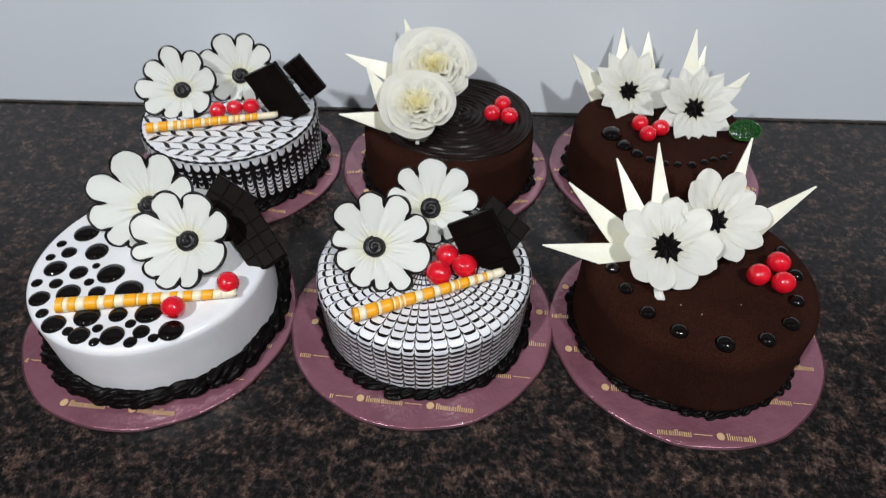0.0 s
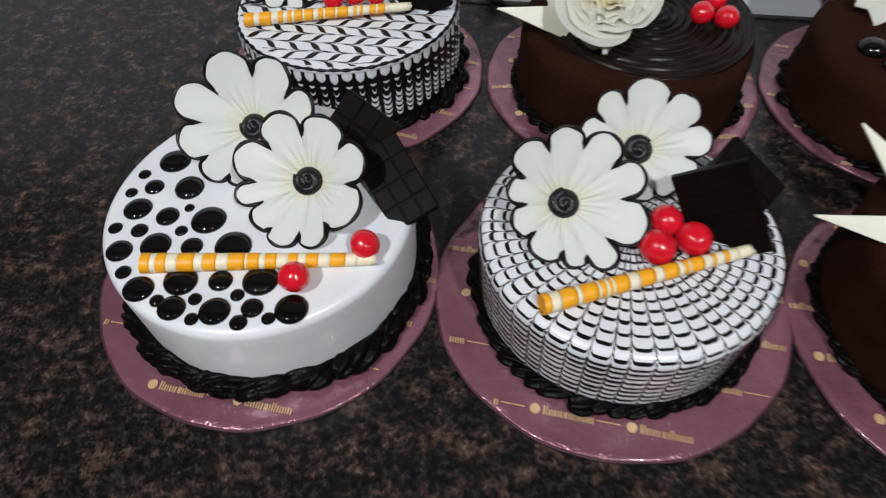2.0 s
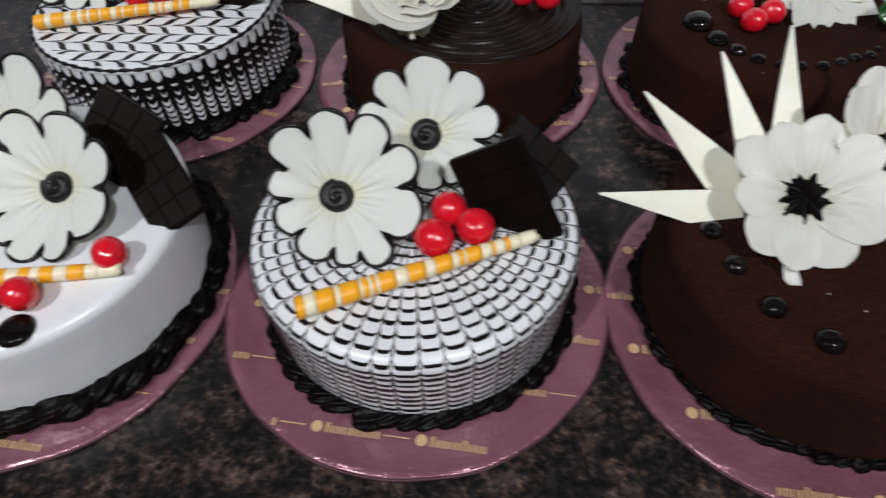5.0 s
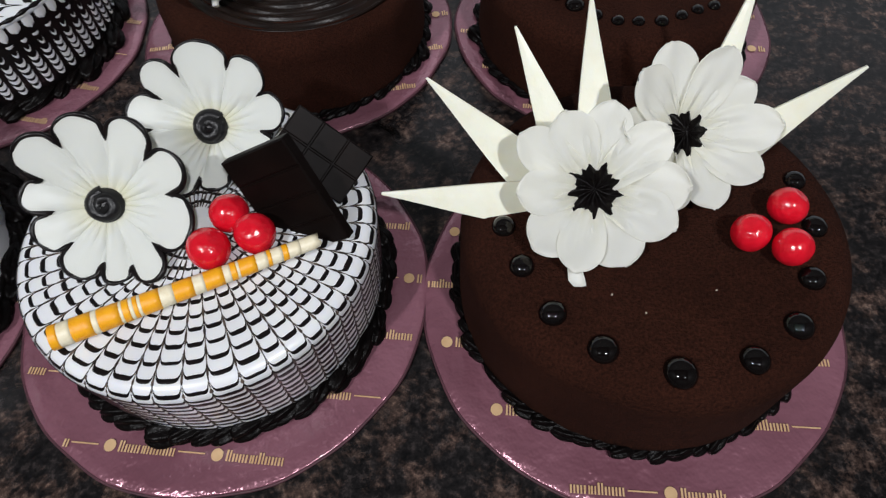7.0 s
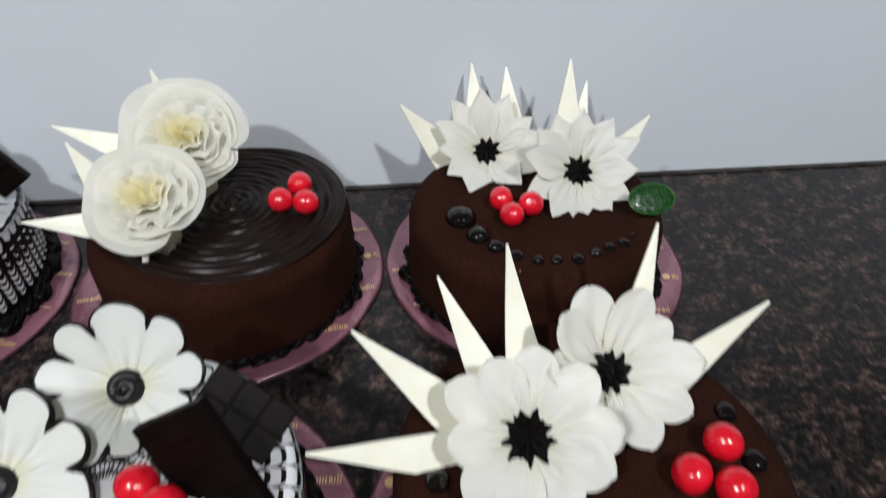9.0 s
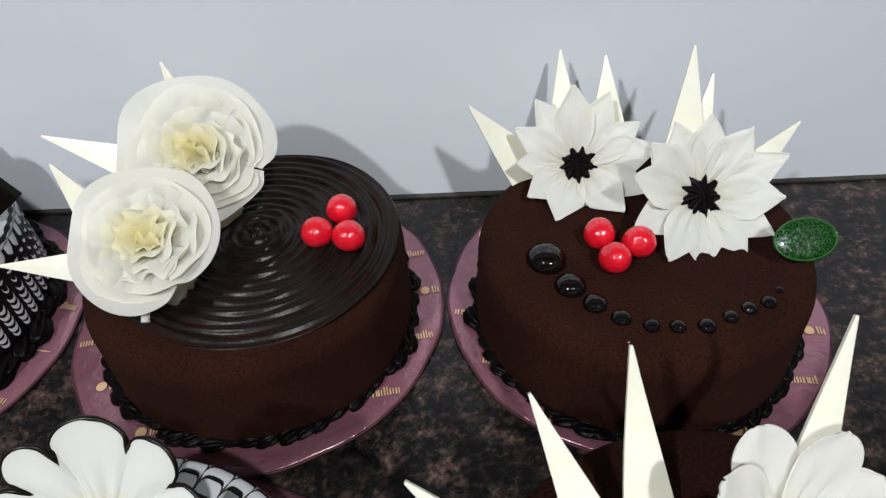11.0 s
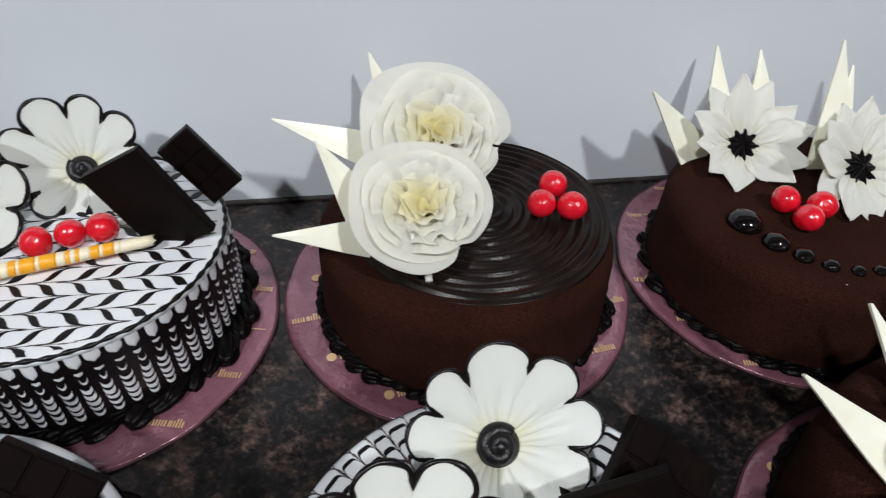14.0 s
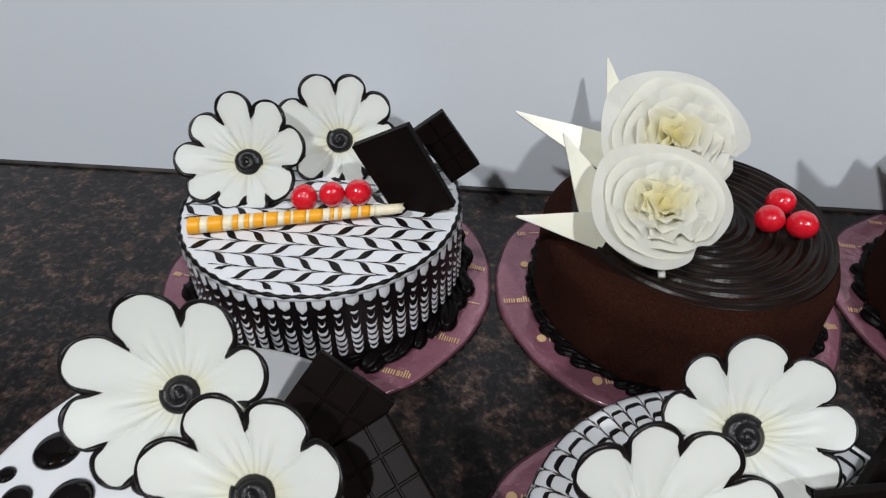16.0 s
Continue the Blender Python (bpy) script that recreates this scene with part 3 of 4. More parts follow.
def lined_flower(heart_at, normal, lobes, seed, cup=0.45, cord_size=0.00125):
    """A cupped sheet flower with a black piped rim and a coiled dark heart.
    lobes: for each petal the angle of the notch before it, that notch's depth and the petal's length (degrees, mm)."""
    rnd = random.Random(seed)
    at = Vector(heart_at) - 0.0065 * Vector(normal)
    flower = thing("icing_flower", at, "ivory icing flower with piped black outline and dark centre", "flower", "black-edged flowers", facing(normal))
    petals = len(lobes)
    radius = sum(l[2] for l in lobes) / petals / 1000
    first = lobes[0][0]

    def rim(a):
        deg = (math.degrees(a) - first) % 360
        for k, (start, low, tall) in enumerate(lobes):
            after, low_after, _ = lobes[(k + 1) % petals]
            lo, hi = (start - first) % 360, (after - first) % 360 or 360
            if lo <= deg < hi:
                break
        u = (deg - lo) / (hi - lo)
        base = low + (low_after - low) * u
        r = base + (tall - base) * math.sin(math.pi * u) ** 0.52
        gap = min(u, 1 - u) * (hi - lo)
        return (r - 2.6 * math.exp(-((gap / 2.0) ** 2))) / 1000, u, gap

    ph = [rnd.uniform(0, 6.28) for _ in range(4)]

    def surface(a, f):
        rr, u, gap = rim(a)
        r = rr * f
        z = radius * cup * (r / radius) ** 1.45 - 0.0014 * math.sin(math.pi * u) * f ** 4
        mid = math.exp(-((f - 0.62) / 0.24) ** 2)
        z -= (0.0020 * math.exp(-(gap / 5.0) ** 2) - 0.0014 * math.sin(math.pi * u)) * mid
        near = math.exp(-((f - 0.36) / 0.20) ** 2)
        z += 0.0011 * math.sin(17 * a + ph[0] + 1.5 * math.sin(3 * a)) * (0.55 + 0.6 * math.sin(2 * a + ph[3]) * math.sin(3 * a + ph[2])) * near
        z += 0.0009 * math.sin(29 * a + ph[1] + 2 * math.sin(2 * a)) * (0.5 + 0.5 * math.sin(3 * a + ph[0])) * near
        z += 0.0014 * math.sin(2 * a + ph[1]) * f * f + 0.0012 * math.sin(5 * a + ph[2]) * f
        return Vector((r * math.cos(a), r * math.sin(a), z))

    seg = 360
    bm = bmesh.new()
    rings = [[bm.verts.new(surface(2 * math.pi * i / seg, f)) for i in range(seg)] for f in (0.04, 0.12, 0.2, 0.26, 0.32, 0.38, 0.44, 0.52, 0.6, 0.7, 0.8, 0.9, 0.97, 1.0)]
    grid_faces(bm, rings, True)
    bm.faces.new(rings[0])
    solid(part("petals", bm, PETAL, flower), 0.0013)
    cord = [surface(2 * math.pi * i / 360, 1.0) + Vector((0, 0, 0.0004)) for i in range(360)]
    part("piped_outline", tube(cord, lambda f: cord_size * (1 + 0.16 * math.sin(f * 61) + 0.10 * math.sin(f * 143) + 0.45 * math.exp(-(rim(2 * math.pi * f)[2] / 2.6) ** 2)), 8, True), LINE, flower, "glossy black piped outline")
    coil = []
    for i in range(90):
        f = i / 89
        a = 2 * math.pi * 1.7 * f + ph[0]
        r = 0.0062 * (1 - f) ** 0.9 + 0.0003
        coil.append((r * math.cos(a), r * math.sin(a), 0.0044 + 0.0030 * f ** 0.8))
    bm = tube(coil, lambda f: 0.0034 * (1 - 0.25 * f) * (1 + 0.06 * math.sin(f * 27 + ph[1])), 10)
    puck = revolve([(0, 0.0086), (0.0030, 0.0084), (0.0064, 0.0070), (0.0084, 0.0046), (0.0082, 0.0), (0, -0.001)], 32)
    spare = bpy.data.meshes.new("puck")
    puck.to_mesh(spare)
    puck.free()
    bm.from_mesh(spare)
    bpy.data.meshes.remove(spare)
    heart = part("piped_centre", bm, HEART, flower, "dark coiled chocolate centre")
    heart.scale = (1.16, 1.12, 1.0)
    cream_dab(flower, PETAL, 0.013, 0.0695)
    return flower


def petal(length, width, shape, rnd, curl):
    """One petal along x: round or pointed, pleated near its root."""
    bm = bmesh.new()
    rings = []
    ph = rnd.uniform(0, 6.28)
    for i in range(17):
        f = 1 - (1 - i / 16) ** 1.7
        if shape == "round":
            w = width * (0.30 + 0.70 * math.sin(math.pi * min(0.5, 0.06 + 0.62 * f))) * math.sqrt(max(1 - max(0, (f - 0.66) / 0.34) ** 2.1, 0.004))
        else:
            w = width * (0.25 + 0.75 * math.sin(math.pi * min(1, 0.60 * f / 0.62))) if f < 0.62 else width * (0.95 * (1 - (f - 0.62) / 0.38) ** 0.85 + 0.05)
        ring = []
        for k in range(13):
            v = k / 6 - 1
            z = curl * f * f + 0.0014 * (v * v) * math.sin(math.pi * f) + 0.0015 * math.cos(3.0 * math.pi * v + ph) * math.exp(-((f - 0.30) / 0.30) ** 2) + 0.0005 * math.sin(4 * v + 9 * f + ph)
            ring.append(bm.verts.new((length * f - 0.0010 * v * v * f, w * v, z)))
        rings.append(ring)
    grid_faces(bm, rings, False)
    return bm


def petalled_flower(at, normal, radius, count, shape, width, seed, label, group, spin=0.0, cup=0.25, longer=None, floor=0.0690):
    """A flower of separate overlapping petals round a dark piped star."""
    rnd = random.Random(seed)
    at = Vector(at) - 0.006 * Vector(normal)
    flower = thing("icing_flower", at, label, "flower", group, facing(normal))
    for k in range(count):
        a = spin + 2 * math.pi * (k + rnd.uniform(-0.13, 0.13)) / count
        size = radius * rnd.uniform(0.9, 1.07) - 0.004
        if longer:
            size *= 1 + longer * math.sin(a)
        ob = solid(part("petal", petal(size, width * rnd.uniform(0.88, 1.1), shape, rnd, rnd.uniform(0.0, 0.005)), PETAL_WHITE, flower), 0.0006)
        tilt = cup + rnd.uniform(-0.07, 0.07)
        ob.matrix_local = Matrix.Rotation(a, 4, "Z") @ Matrix.Translation((0.004, 0, 0.0009 * (k % 2) + 0.0003 * (k % 3))) @ Matrix.Rotation(-tilt, 4, "Y") @ Matrix.Rotation(rnd.uniform(-0.09, 0.09), 4, "X")
    bm = bmesh.new()
    rings = []
    for i in range(9):
        f = i / 8
        base = 0.0142 * (1 - f ** 2.2) + 0.0006
        rings.append([bm.verts.new((base * (1 + 0.16 * math.cos(9 * a + 2.2 * f)) * math.cos(a), base * (1 + 0.16 * math.cos(9 * a + 2.2 * f)) * math.sin(a), 0.0010 + 0.0066 * f + 0.0007 * math.cos(9 * a + 2.2 * f))) for a in (2 * math.pi * k / 72 for k in range(72))])
    grid_faces(bm, rings, True)
    bm.faces.new(rings[0])
    bm.faces.new(rings[-1])
    part("piped_centre", bm, CREAM, flower, "dark piped star of chocolate")
    cream_dab(flower, PETAL_WHITE, 0.013, floor)
    return flower


def carnation(at, normal, radius, seed, lean, slit):
    """A ruffled flower: wide thin outer sheets and a crumpled bunch of small petals round the heart."""
    rnd = random.Random(seed)
    flower = thing("carnation_flower", at, "cream white ruffled icing carnation on the chocolate cake", "flower", "ruffled carnations", facing(normal))

    def sheet(share, steep, frill, waves, off, cut):
        big = radius * share
        ph = [rnd.uniform(0, 6.28) for _ in range(3)]
        bm = bmesh.new()
        rings = []
        for i in range(15):
            f = 0.06 + 0.94 * i / 14
            ring = []
            for k in range(181):
                a = slit + 2 * math.pi * k / 180
                end = min(k, 180 - k) / 180
                r = big * f * (1 + 0.035 * math.sin(3 * a + ph[1]) + 0.02 * math.sin(5 * a + ph[2]))
                if cut:
                    r *= 1 - 0.10 * math.exp(-(end / 0.02) ** 2) * f
                z = big * steep * f ** 1.6 + frill * (math.sin(waves * a + ph[0] + 0.8 * math.sin(2 * a + ph[1])) + 0.35 * math.sin((2 * waves + 1) * a + ph[2])) * f ** 2
                z += (0.0022 * f * (1 if k < 90 else -1) * math.exp(-(end / 0.08) ** 2) if cut else 0.0)
                z += 0.00025 * math.sin(23 * a + ph[2] + 2 * math.sin(3 * a)) * math.sin(math.pi * f)
                ring.append(bm.verts.new((r * math.cos(a) + lean[0] * off * radius, r * math.sin(a) + lean[1] * off * radius, z)))
            rings.append(ring)
        grid_faces(bm, rings, False)
        solid(part("petal_sheet", bm, RUFFLE, flower), 0.0004)

    sheet(1.0, 0.10, 0.0013, 3, 0.0, True)
    sheet(0.84, 0.18, 0.0018, 4, 0.05, True)
    sheet(0.72, 0.24, 0.0026, 5, 0.09, False)
    sheet(0.58, 0.33, 0.0032, 6, 0.12, False)
    heart = Vector((lean[0] * 0.15 * radius, lean[1] * 0.15 * radius, 0.001))
    for ring, (count, out, wide, tall, tilt) in enumerate([(5, 0.24, 0.38, 0.31, 0.72), (4, 0.15, 0.33, 0.32, 0.50), (3, 0.07, 0.26, 0.32, 0.25), (2, 0.03, 0.18, 0.31, 0.05)]):
        for k in range(count):
            a = 2 * math.pi * (k + rnd.uniform(-0.3, 0.3)) / count + 0.4 * ring
            ph, waves, deep = rnd.uniform(0, 6.28), rnd.uniform(1.2, 2.4), rnd.uniform(0.0012, 0.0028)
            w, h = radius * wide * rnd.uniform(0.85, 1.25), radius * tall * rnd.uniform(0.8, 1.2)
            turn = Matrix.Translation(heart + Vector((math.cos(a), math.sin(a), 0)) * radius * out * rnd.uniform(0.8, 1.15)) @ Matrix.Rotation(a - math.pi / 2 + rnd.uniform(-0.5, 0.5), 4, "Z") @ Matrix.Rotation(-tilt + rnd.uniform(-0.25, 0.25), 4, "X")
            bm = bmesh.new()
            rings = []
            for i in range(9):
                f = i / 8
                row = []
                for j in range(21):
                    v = j / 10 - 1
                    x = w * v * (0.40 + 0.60 * math.sin(math.pi * min(f, 0.8) / 1.6) - 0.22 * max(0.0, f - 0.6) / 0.4)
                    y = 0.25 * h * f * f + deep * f * math.sin(waves * math.pi * v + ph) - 0.4 * w * v * v * (1 - 0.5 * f)
                    z = h * f * (1 - 0.55 * v ** 4) + 0.0008 * f * math.sin(5 * v + ph)
                    row.append(bm.verts.new(turn @ Vector((x, y, z))))
                rings.append(row)
            grid_faces(bm, rings, False)
            solid(part("petal_ruffle", bm, RUFFLE, flower), 0.0004)
    part("stem_end", tube([(0, 0, 0.001), (0.002, -radius * 0.6, -0.004), (0.004, -radius * 1.08, -0.004)], lambda f: 0.0026 - 0.0004 * f, 10), RUFFLE, flower)
    cream_dab(flower, RUFFLE, 0.015, 0.0715)
    return flower


lined_flower((-0.2118, 0.0066, 0.0876), toward(52, -6), [(3, 31, 44.5), (51, 34, 42.5), (102, 31, 46), (148, 33.5, 47), (191, 37, 46.5), (217, 35, 43.5), (247, 41, 46.5), (277, 38, 46), (309, 35.5, 45)], 11)
lined_flower((-0.2670, 0.0585, 0.0840), toward(50, 2), [(38, 35.5, 49), (87, 37, 50), (139, 34, 52), (182, 37.5, 49), (221, 40, 47), (256, 41, 45), (290, 38, 46), (325, 38, 48), (357, 36, 51)], 12, cup=0.56)
lined_flower((-0.0418, 0.0060, 0.0868), toward(50, 10), [(1, 38, 50), (36, 38, 49), (72, 38.5, 47), (108, 37, 47), (147, 34, 38.5), (180, 28, 37), (220, 29, 39), (262, 33, 41), (287, 38, 48), (316, 36, 50.5)], 13)
lined_flower((0.0058, 0.0570, 0.0905), toward(50, 4), [(26, 36, 45), (63, 36.5, 45), (111, 33, 43.5), (145, 32, 42), (180, 33, 40), (220, 33, 41), (258, 31, 35), (290, 31, 36), (318, 33, 39), (351, 33, 45)], 14, cord_size=0.00095)
lined_flower((-0.2995, 0.2610, 0.0900), toward(42, 2), [(39, 37, 46), (83, 34.5, 48), (124, 34, 45.5), (163, 35, 47), (201, 39, 44.5), (236, 32, 37), (272, 29.5, 40), (305, 33, 42), (353, 31, 47)], 15)
lined_flower((-0.2385, 0.2990, 0.0895), toward(40, 10), [(56, 36, 47), (92, 37, 49), (133, 36, 48), (170, 34, 45), (205, 32, 40), (240, 31, 38), (272, 30, 38), (305, 31, 39), (340, 33, 43), (18, 35, 46)], 16)
WHITE_FLOWER = "white icing flower with rounded petals and dark centre"
STAR_FLOWER = "white icing flower with pointed petals and dark centre"
petalled_flower((0.2145, 0.0020, 0.1010), toward(58, -10), 0.0465, 10, "round", 0.0130, 21, WHITE_FLOWER, "white flowers on the chocolate cake", 0.2, 0.30, 0.06, floor=0.078)
petalled_flower((0.2650, 0.0360, 0.1040), toward(54, 14), 0.0470, 10, "round", 0.0126, 22, WHITE_FLOWER, "white flowers on the chocolate cake", 0.4, 0.40, floor=0.078)
petalled_flower((0.2340, 0.2920, 0.0855), toward(48, -4), 0.0500, 12, "pointed", 0.0125, 23, STAR_FLOWER, "pointed flowers on the chocolate cake", 0.1, 0.40, 0.08)
petalled_flower((0.3030, 0.2520, 0.0880), toward(48, 6), 0.0530, 12, "pointed", 0.0130, 24, STAR_FLOWER, "pointed flowers on the chocolate cake", 0.3, 0.34, 0.04)
carnation((-0.0165, 0.2065, 0.1115), toward(60, -2), 0.0420, 31, (0.8, -0.8), -0.9)
carnation((-0.0020, 0.2700, 0.1225), toward(54, 2), 0.0485, 32, (0.8, -0.6), -0.35)


# ---- ivory shards ----
def shard(tip, root, width, face, seed):
    """A thin ivory chocolate spike from its root on the cake to its tip."""
    rnd = random.Random(seed)
    tip, root = Vector(tip), Vector(root)
    axis = (tip - root)
    length = axis.length
    axis.normalize()
    side = axis.cross(Vector(face)).normalized()
    front = side.cross(axis).normalized()
    ob = thing("chocolate_spike", root, "pointed ivory white chocolate spike stuck in the cake", "chocolate decoration", "ivory spikes", Matrix((side, axis, front)).transposed())
    bm = bmesh.new()
    rings = []
    bend = rnd.uniform(-0.003, 0.003)
    for i in range(9):
        f = i / 8
        w = width * (1 - f) * (1 + 0.12 * math.sin(3 * f)) + 0.0006
        b = 4 * bend * f * (1 - f)
        t = 0.0009
        rings.append([bm.verts.new(p) for p in ((-w, length * f, b - t), (-w * 0.5, length * f, b - t * 1.2), (w, length * f, b - t), (w, length * f, b + t), (0, length * f, b + t * 1.2), (-w, length * f, b + t))])
    grid_faces(bm, rings, True)
    bm.faces.new(rings[0])
    bm.faces.new(rings[-1])
    part("blade", bm, SHARD, ob, smooth=False)
    return ob


FRONT = (0, -0.75, 0.66)
for n, (tip, root, width) in enumerate([
        ((0.1070, 0.0050, 0.0960), (0.1900, 0.0080, 0.0800), 0.0125), ((0.1307, 0.0531, 0.1289), (0.1900, 0.0220, 0.0820), 0.0125), ((0.1770, 0.0833, 0.1352), (0.2080, 0.0350, 0.0780), 0.0110),
        ((0.2167, 0.0973, 0.1438), (0.2250, 0.0440, 0.0780), 0.0115), ((0.3050, 0.1064, 0.1456), (0.2800, 0.0500, 0.0760), 0.0110), ((0.3490, 0.0520, 0.1327), (0.2840, 0.0330, 0.0780), 0.0125),
        ((-0.1022, 0.2027, 0.0990), (-0.0380, 0.2200, 0.0770), 0.0130), ((-0.1058, 0.2933, 0.1240), (-0.0310, 0.2850, 0.0960), 0.0135), ((-0.0750, 0.2464, 0.1351), (-0.0420, 0.2230, 0.0840), 0.0150),
        ((-0.0394, 0.3460, 0.1439), (-0.0120, 0.3080, 0.0740), 0.0170), ((0.1633, 0.3109, 0.1215), (0.2100, 0.3000, 0.0660), 0.0160), ((0.2275, 0.3550, 0.1350), (0.2320, 0.3080, 0.0660), 0.0155),
        ((0.2555, 0.3420, 0.1365), (0.2580, 0.3050, 0.0660), 0.0170), ((0.3050, 0.3220, 0.1505), (0.2990, 0.2750, 0.0660), 0.0170), ((0.3215, 0.3230, 0.1300), (0.3060, 0.2850, 0.0660), 0.0120),
        ((0.3660, 0.2850, 0.1160), (0.3200, 0.2650, 0.0660), 0.0150)]):
    shard(tip, root, width, FRONT, 40 + n)


# ---- chocolate pieces ----
def chocolate_piece(tl, tr, br, columns, rows, thick, label, front=True):
    """A slab of moulded chocolate from three corners of its seen face; raised segments on that face or on the back."""
    tl, tr, br = Vector(tl), Vector(tr), Vector(br)
    u = tr - tl
    w = u.length
    u.normalize()
    v = br - tr
    v -= u * v.dot(u)
    h = v.length
    v.normalize()
    n = u.cross(-v)
    if n.y > 0:
        n = -n
    ob = thing("chocolate_piece", tl + v * h, label, "chocolate", "chocolate pieces on the cakes", Matrix((u, -v, n)).transposed())
    sign = 1 if front else -1
    low, high = (-thick, -thick * 0.11) if front else (-thick * 0.89, 0.0)
    part("slab", box(0, w, 0, h, low, high, 0.0007), SLAB, ob, smooth=False)
    cw, ch = w / columns, h / rows
    for i in range(columns):
        for j in range(rows):
            bm = bmesh.new()
            g = 0.0002
            z0, z1 = (high - 0.0002, 0.0) if front else (low + 0.0002, -thick)
            b = [bm.verts.new(p) for p in ((i * cw + g, j * ch + g, z0), ((i + 1) * cw - g, j * ch + g, z0), ((i + 1) * cw - g, (j + 1) * ch - g, z0), (i * cw + g, (j + 1) * ch - g, z0))]
            g = 0.0009
            t = [bm.verts.new(p) for p in ((i * cw + g, j * ch + g, z1), ((i + 1) * cw - g, j * ch + g, z1), ((i + 1) * cw - g, (j + 1) * ch - g, z1), (i * cw + g, (j + 1) * ch - g, z1))]
            grid_faces(bm, [b, t], True)
            bm.faces.new(t)
            bm.faces.new(b)
            part("segment", bm, SLAB, ob, smooth=False)
    return ob


MOULDED = "dark chocolate bar piece with moulded squares stuck in the cake"
chocolate_piece((-0.1920, 0.0630, 0.1200), (-0.1560, 0.0520, 0.1000), (-0.1780, 0.0220, 0.0650), 3, 3, 0.007, MOULDED)
chocolate_piece((-0.1870, 0.0290, 0.0890), (-0.1590, 0.0460, 0.1010), (-0.1200, 0.0050, 0.0790), 3, 4, 0.007, MOULDED)
chocolate_piece((0.0216, 0.0214, 0.1008), (0.0602, 0.0182, 0.1243), (0.0879, -0.0089, 0.0745), 1, 4, 0.007, MOULDED)
chocolate_piece((0.0630, 0.0510, 0.1140), (0.1000, 0.0370, 0.0870), (0.0800, 0.0150, 0.0740), 3, 2, 0.007, MOULDED)
chocolate_piece((-0.2156, 0.2443, 0.1175), (-0.1760, 0.2390, 0.1390), (-0.1509, 0.2359, 0.0755), 2, 3, 0.0075, "smooth-backed dark chocolate piece leaning over the cake", False)
chocolate_piece((-0.1765, 0.2700, 0.1165), (-0.1563, 0.2769, 0.1300), (-0.1285, 0.2730, 0.0905), 2, 3, 0.010, MOULDED)


# ---- wafer sticks ----
def wafer_stick(a, b, radius, seed):
    """A rolled wafer with uneven orange bands and a ragged pale end."""
    rnd = random.Random(seed)
    a, b = Vector(a), Vector(b)
    axis = (b - a)
    length = axis.length
    ob = thing("wafer_stick", a, "rolled cream wafer stick with orange bands lying on the cake", "wafer stick", "wafer sticks", axis.to_track_quat("X", "Z").to_matrix())
    cuts, x = [0.0], 0.0
    orange = True
    colours = []
    while x < length * 0.985:
        share = x / length
        step = rnd.uniform(0.0050, 0.0105) if orange else rnd.uniform(0.0030, 0.0075)
        if share > 0.87:
            orange, step = False, length - x
        if rnd.random() < 0.35:
            step *= 0.4
        x = min(length, x + step)
        cuts.append(x)
        colours.append(orange)
        orange = not orange
    for (x0, x1), is_orange in zip(zip(cuts, cuts[1:]), colours):
        bm = bmesh.new()
        rings = []
        for k in range(4):
            x = x0 + (x1 - x0) * k / 3
            r = radius * (1.08 - 0.42 * x / length) * (1 + (0.02 if is_orange else 0))
            rings.append([bm.verts.new((x + 0.0008 * math.sin(a1) + (0.0014 * math.sin(3 * a1) if x >= length * 0.99 else 0), r * math.cos(a1) * (1 + 0.02 * math.sin(3 * a1)), r * math.sin(a1))) for a1 in (2 * math.pi * j / 22 for j in range(22))])
        if x0 == 0.0:
            bm.faces.new([bm.verts.new(v.co + Vector((0.0012, 0, 0))) for v in rings[0]])
        grid_faces(bm, rings, True)
        bm.faces.new(rings[-1])
        part("band", bm, ORANGE if is_orange else WAFER, ob, "orange wafer band" if is_orange else "cream wafer band")
    return ob


wafer_stick((-0.3020, -0.0645, 0.0758), (-0.1570, -0.0435, 0.0750), 0.0060, 51)
wafer_stick((-0.0526, -0.0661, 0.0764), (0.0723, -0.0118, 0.0780), 0.0058, 52)
wafer_stick((-0.3217, 0.1985, 0.0770), (-0.1800, 0.2290, 0.0800), 0.0053, 53)


# ---- cherries ----
def cherry(at, r, seed):
    rnd = random.Random(seed)
    ph = rnd.uniform(0, 6.28)

    def lumpy(a, rr, z):
        k = 1 + 0.025 * math.sin(2 * a + ph) + 0.015 * math.sin(3 * a + ph * 2)
        return rr * k, z

    prof = [(0, r * 0.90)] + [(r * math.sin(q), r * (0.97 * math.cos(q) - 0.10 * math.exp(-(q / 0.22) ** 2))) for q in (math.pi * k / 18 for k in range(1, 18))] + [(0, -r * 0.97)]
    ob = part("cherry", revolve(prof, 28, lumpy), CHERRY, None)
    ob.matrix_world = Matrix.LocRotScale(at, Euler((rnd.uniform(-0.7, 0.9), rnd.uniform(-0.7, 0.7), 0)), None)
    return tagged(ob, "shiny red glazed cherry sitting on the cake", "cherry", "cherries on the cakes")


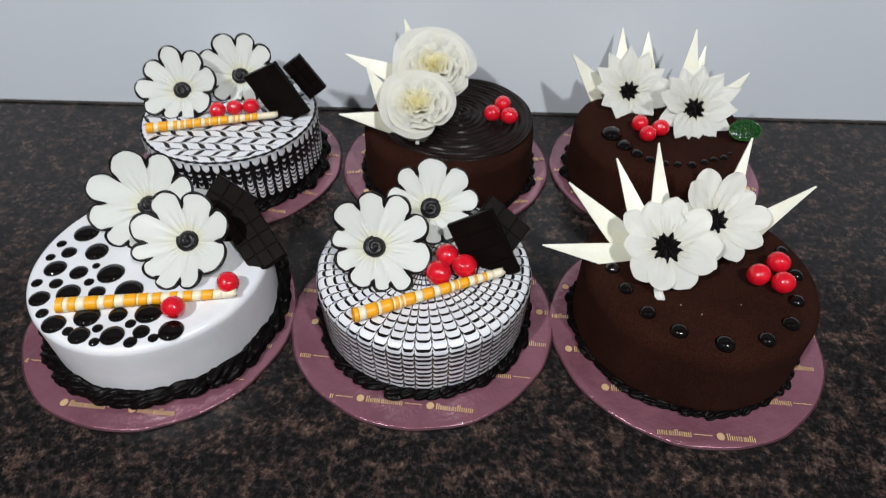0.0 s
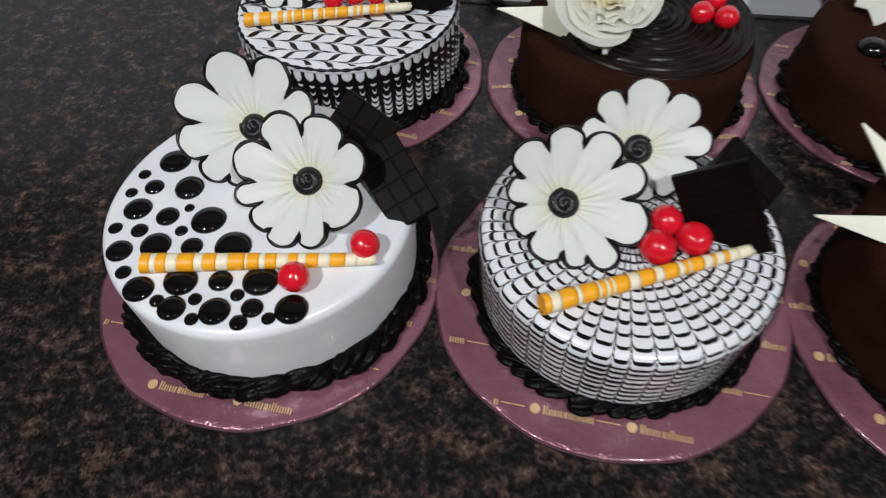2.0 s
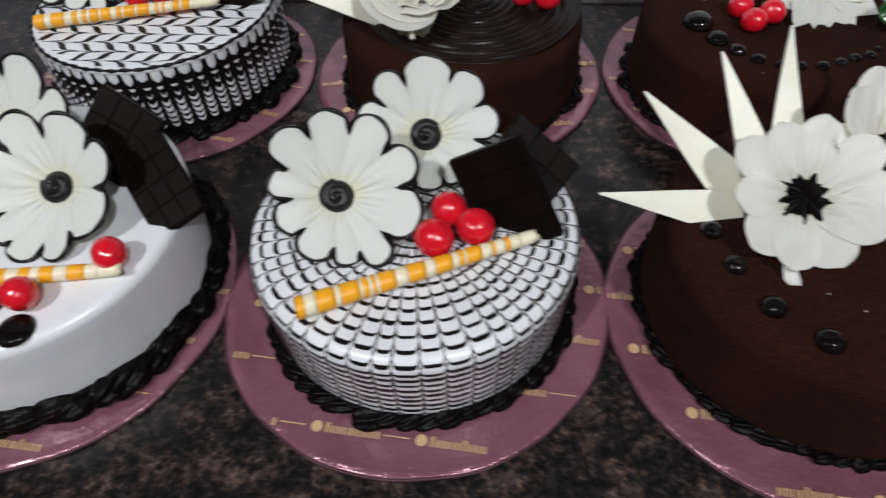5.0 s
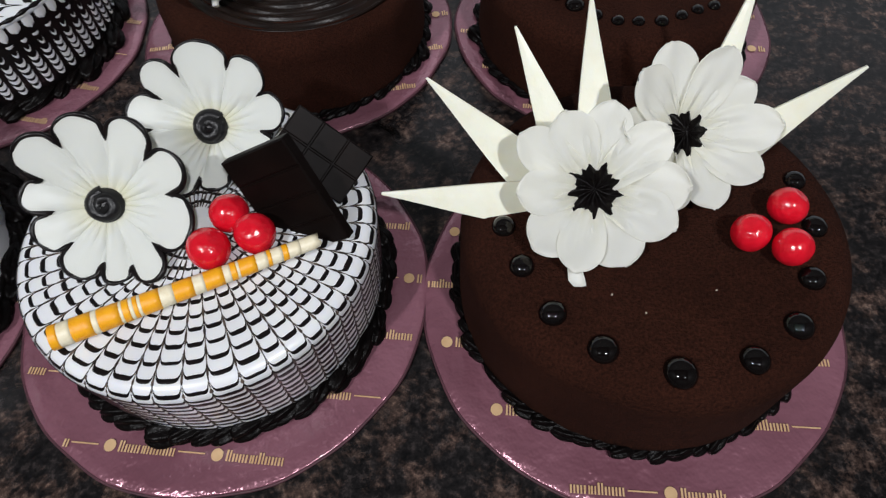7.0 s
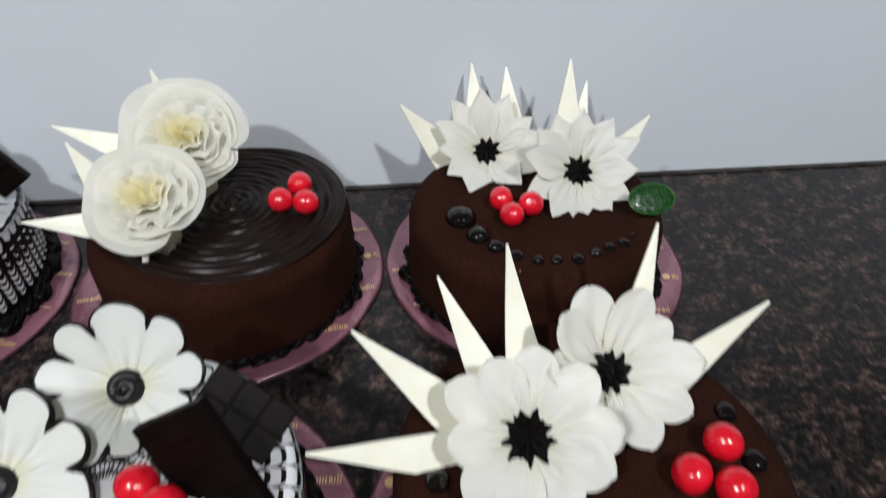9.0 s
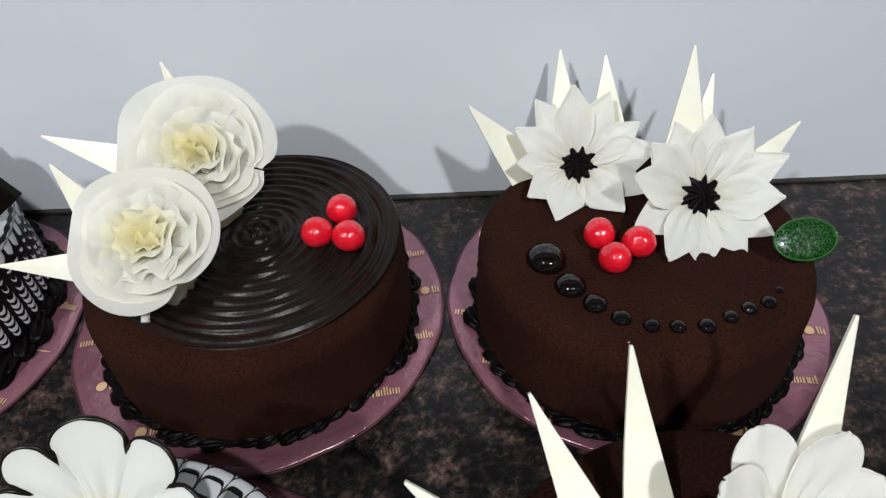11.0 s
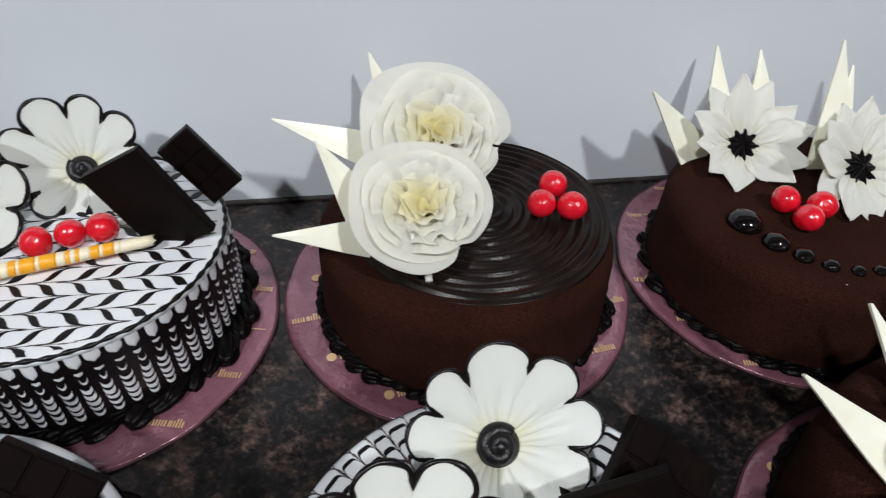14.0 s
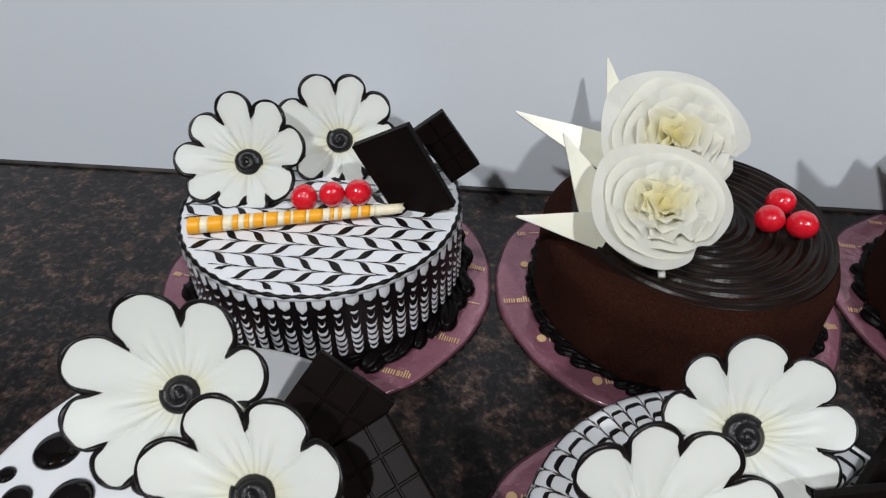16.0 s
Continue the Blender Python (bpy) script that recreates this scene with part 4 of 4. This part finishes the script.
CHERRIES = [(-0.2021, -0.0661, 0.0800, 9.8), (-0.1645, -0.0363, 0.0795, 9.8), (0.0232, 0.0053, 0.0795, 10.9), (0.0163, -0.0171, 0.0795, 11.4), (0.0390, -0.0078, 0.0795, 11.2),
            (0.3146, 0.0000, 0.0880, 9.8), (0.2922, -0.0161, 0.0880, 9.8), (0.3105, -0.0248, 0.0880, 9.8), (-0.2507, 0.2342, 0.0800, 9.6), (-0.2322, 0.2408, 0.0800, 9.4), (-0.2136, 0.2440, 0.0805, 9.8),
            (0.0810, 0.2590, 0.0828, 9.8), (0.0681, 0.2381, 0.0828, 9.8), (0.0878, 0.2337, 0.0828, 9.9), (0.2376, 0.2310, 0.0790, 9.6), (0.2426, 0.2100, 0.0790, 9.4), (0.2592, 0.2224, 0.0790, 9.8)]
for n, (x, y, z, r) in enumerate(CHERRIES):
    cherry((x, y, z), r / 1000, 60 + n)

# ---- green jelly leaf ----
leaf = thing("jelly_leaf", (0.3496, 0.2125, 0.0850), "oval dark green speckled jelly leaf on the cake", "leaf", turn=facing(toward(52, 8)))
plate = revolve([(0, 0.0012), (0.6, 0.0012), (0.92, 0.0010), (1.0, 0.0), (0.92, -0.0010), (0, -0.0012)], 48)
bmesh.ops.scale(plate, vec=(0.0185, 0.0118, 1), verts=plate.verts)
part("blade", plate, LEAF, leaf)
part("rim", tube([(0.0185 * math.cos(q), 0.0118 * math.sin(q), 0.0004) for q in (2 * math.pi * k / 60 for k in range(60))], 0.0007, 6, True), LEAF_RIM, leaf)

# a curl of petal below the white flowers
curl = [(0.2050, -0.0290, 0.0880), (0.2035, -0.0340, 0.0845), (0.2045, -0.0385, 0.0815), (0.2060, -0.0410, 0.0800)]
bm = bmesh.new()
rings = []
for n, (x, y, z) in enumerate(curl):
    w = (0.0042, 0.0036, 0.0042, 0.0030)[n]
    rings.append([bm.verts.new((x - w, y, z - 0.0010)), bm.verts.new((x, y - 0.0012, z + 0.0008)), bm.verts.new((x + w, y, z - 0.0006))])
grid_faces(bm, rings, False)
scrap = solid(part("petal_scrap", bm, PETAL_WHITE, None), 0.0012)
tagged(scrap, "small curled scrap of white icing petal on the cake", "icing scrap")


# ---- cake crumbs and sugar specks that fell on the boards and the cocoa ----
rnd = random.Random(77)
for n, (x, y, z) in enumerate([(0.2210, -0.0460, 0.0797), (0.2360, -0.0560, 0.0797), (0.2720, -0.0440, 0.0797), (0.0300, 0.1640, 0.0707), (-0.0080, 0.1660, 0.0705), (0.2400, 0.1560, 0.0700)]):
    bm = bmesh.new()
    bmesh.ops.create_icosphere(bm, subdivisions=1, radius=1.0)
    for v in bm.verts:
        v.co *= rnd.uniform(0.7, 1.2)
    bmesh.ops.scale(bm, vec=(rnd.uniform(0.0005, 0.0009), rnd.uniform(0.0004, 0.0008), 0.0004), verts=bm.verts)
    ob = part("icing_crumb", bm, PETAL_WHITE, None)
    ob.location = (x, y, z)
    tagged(ob, "tiny white crumb of icing on the cocoa cake", "crumb", "white crumbs")
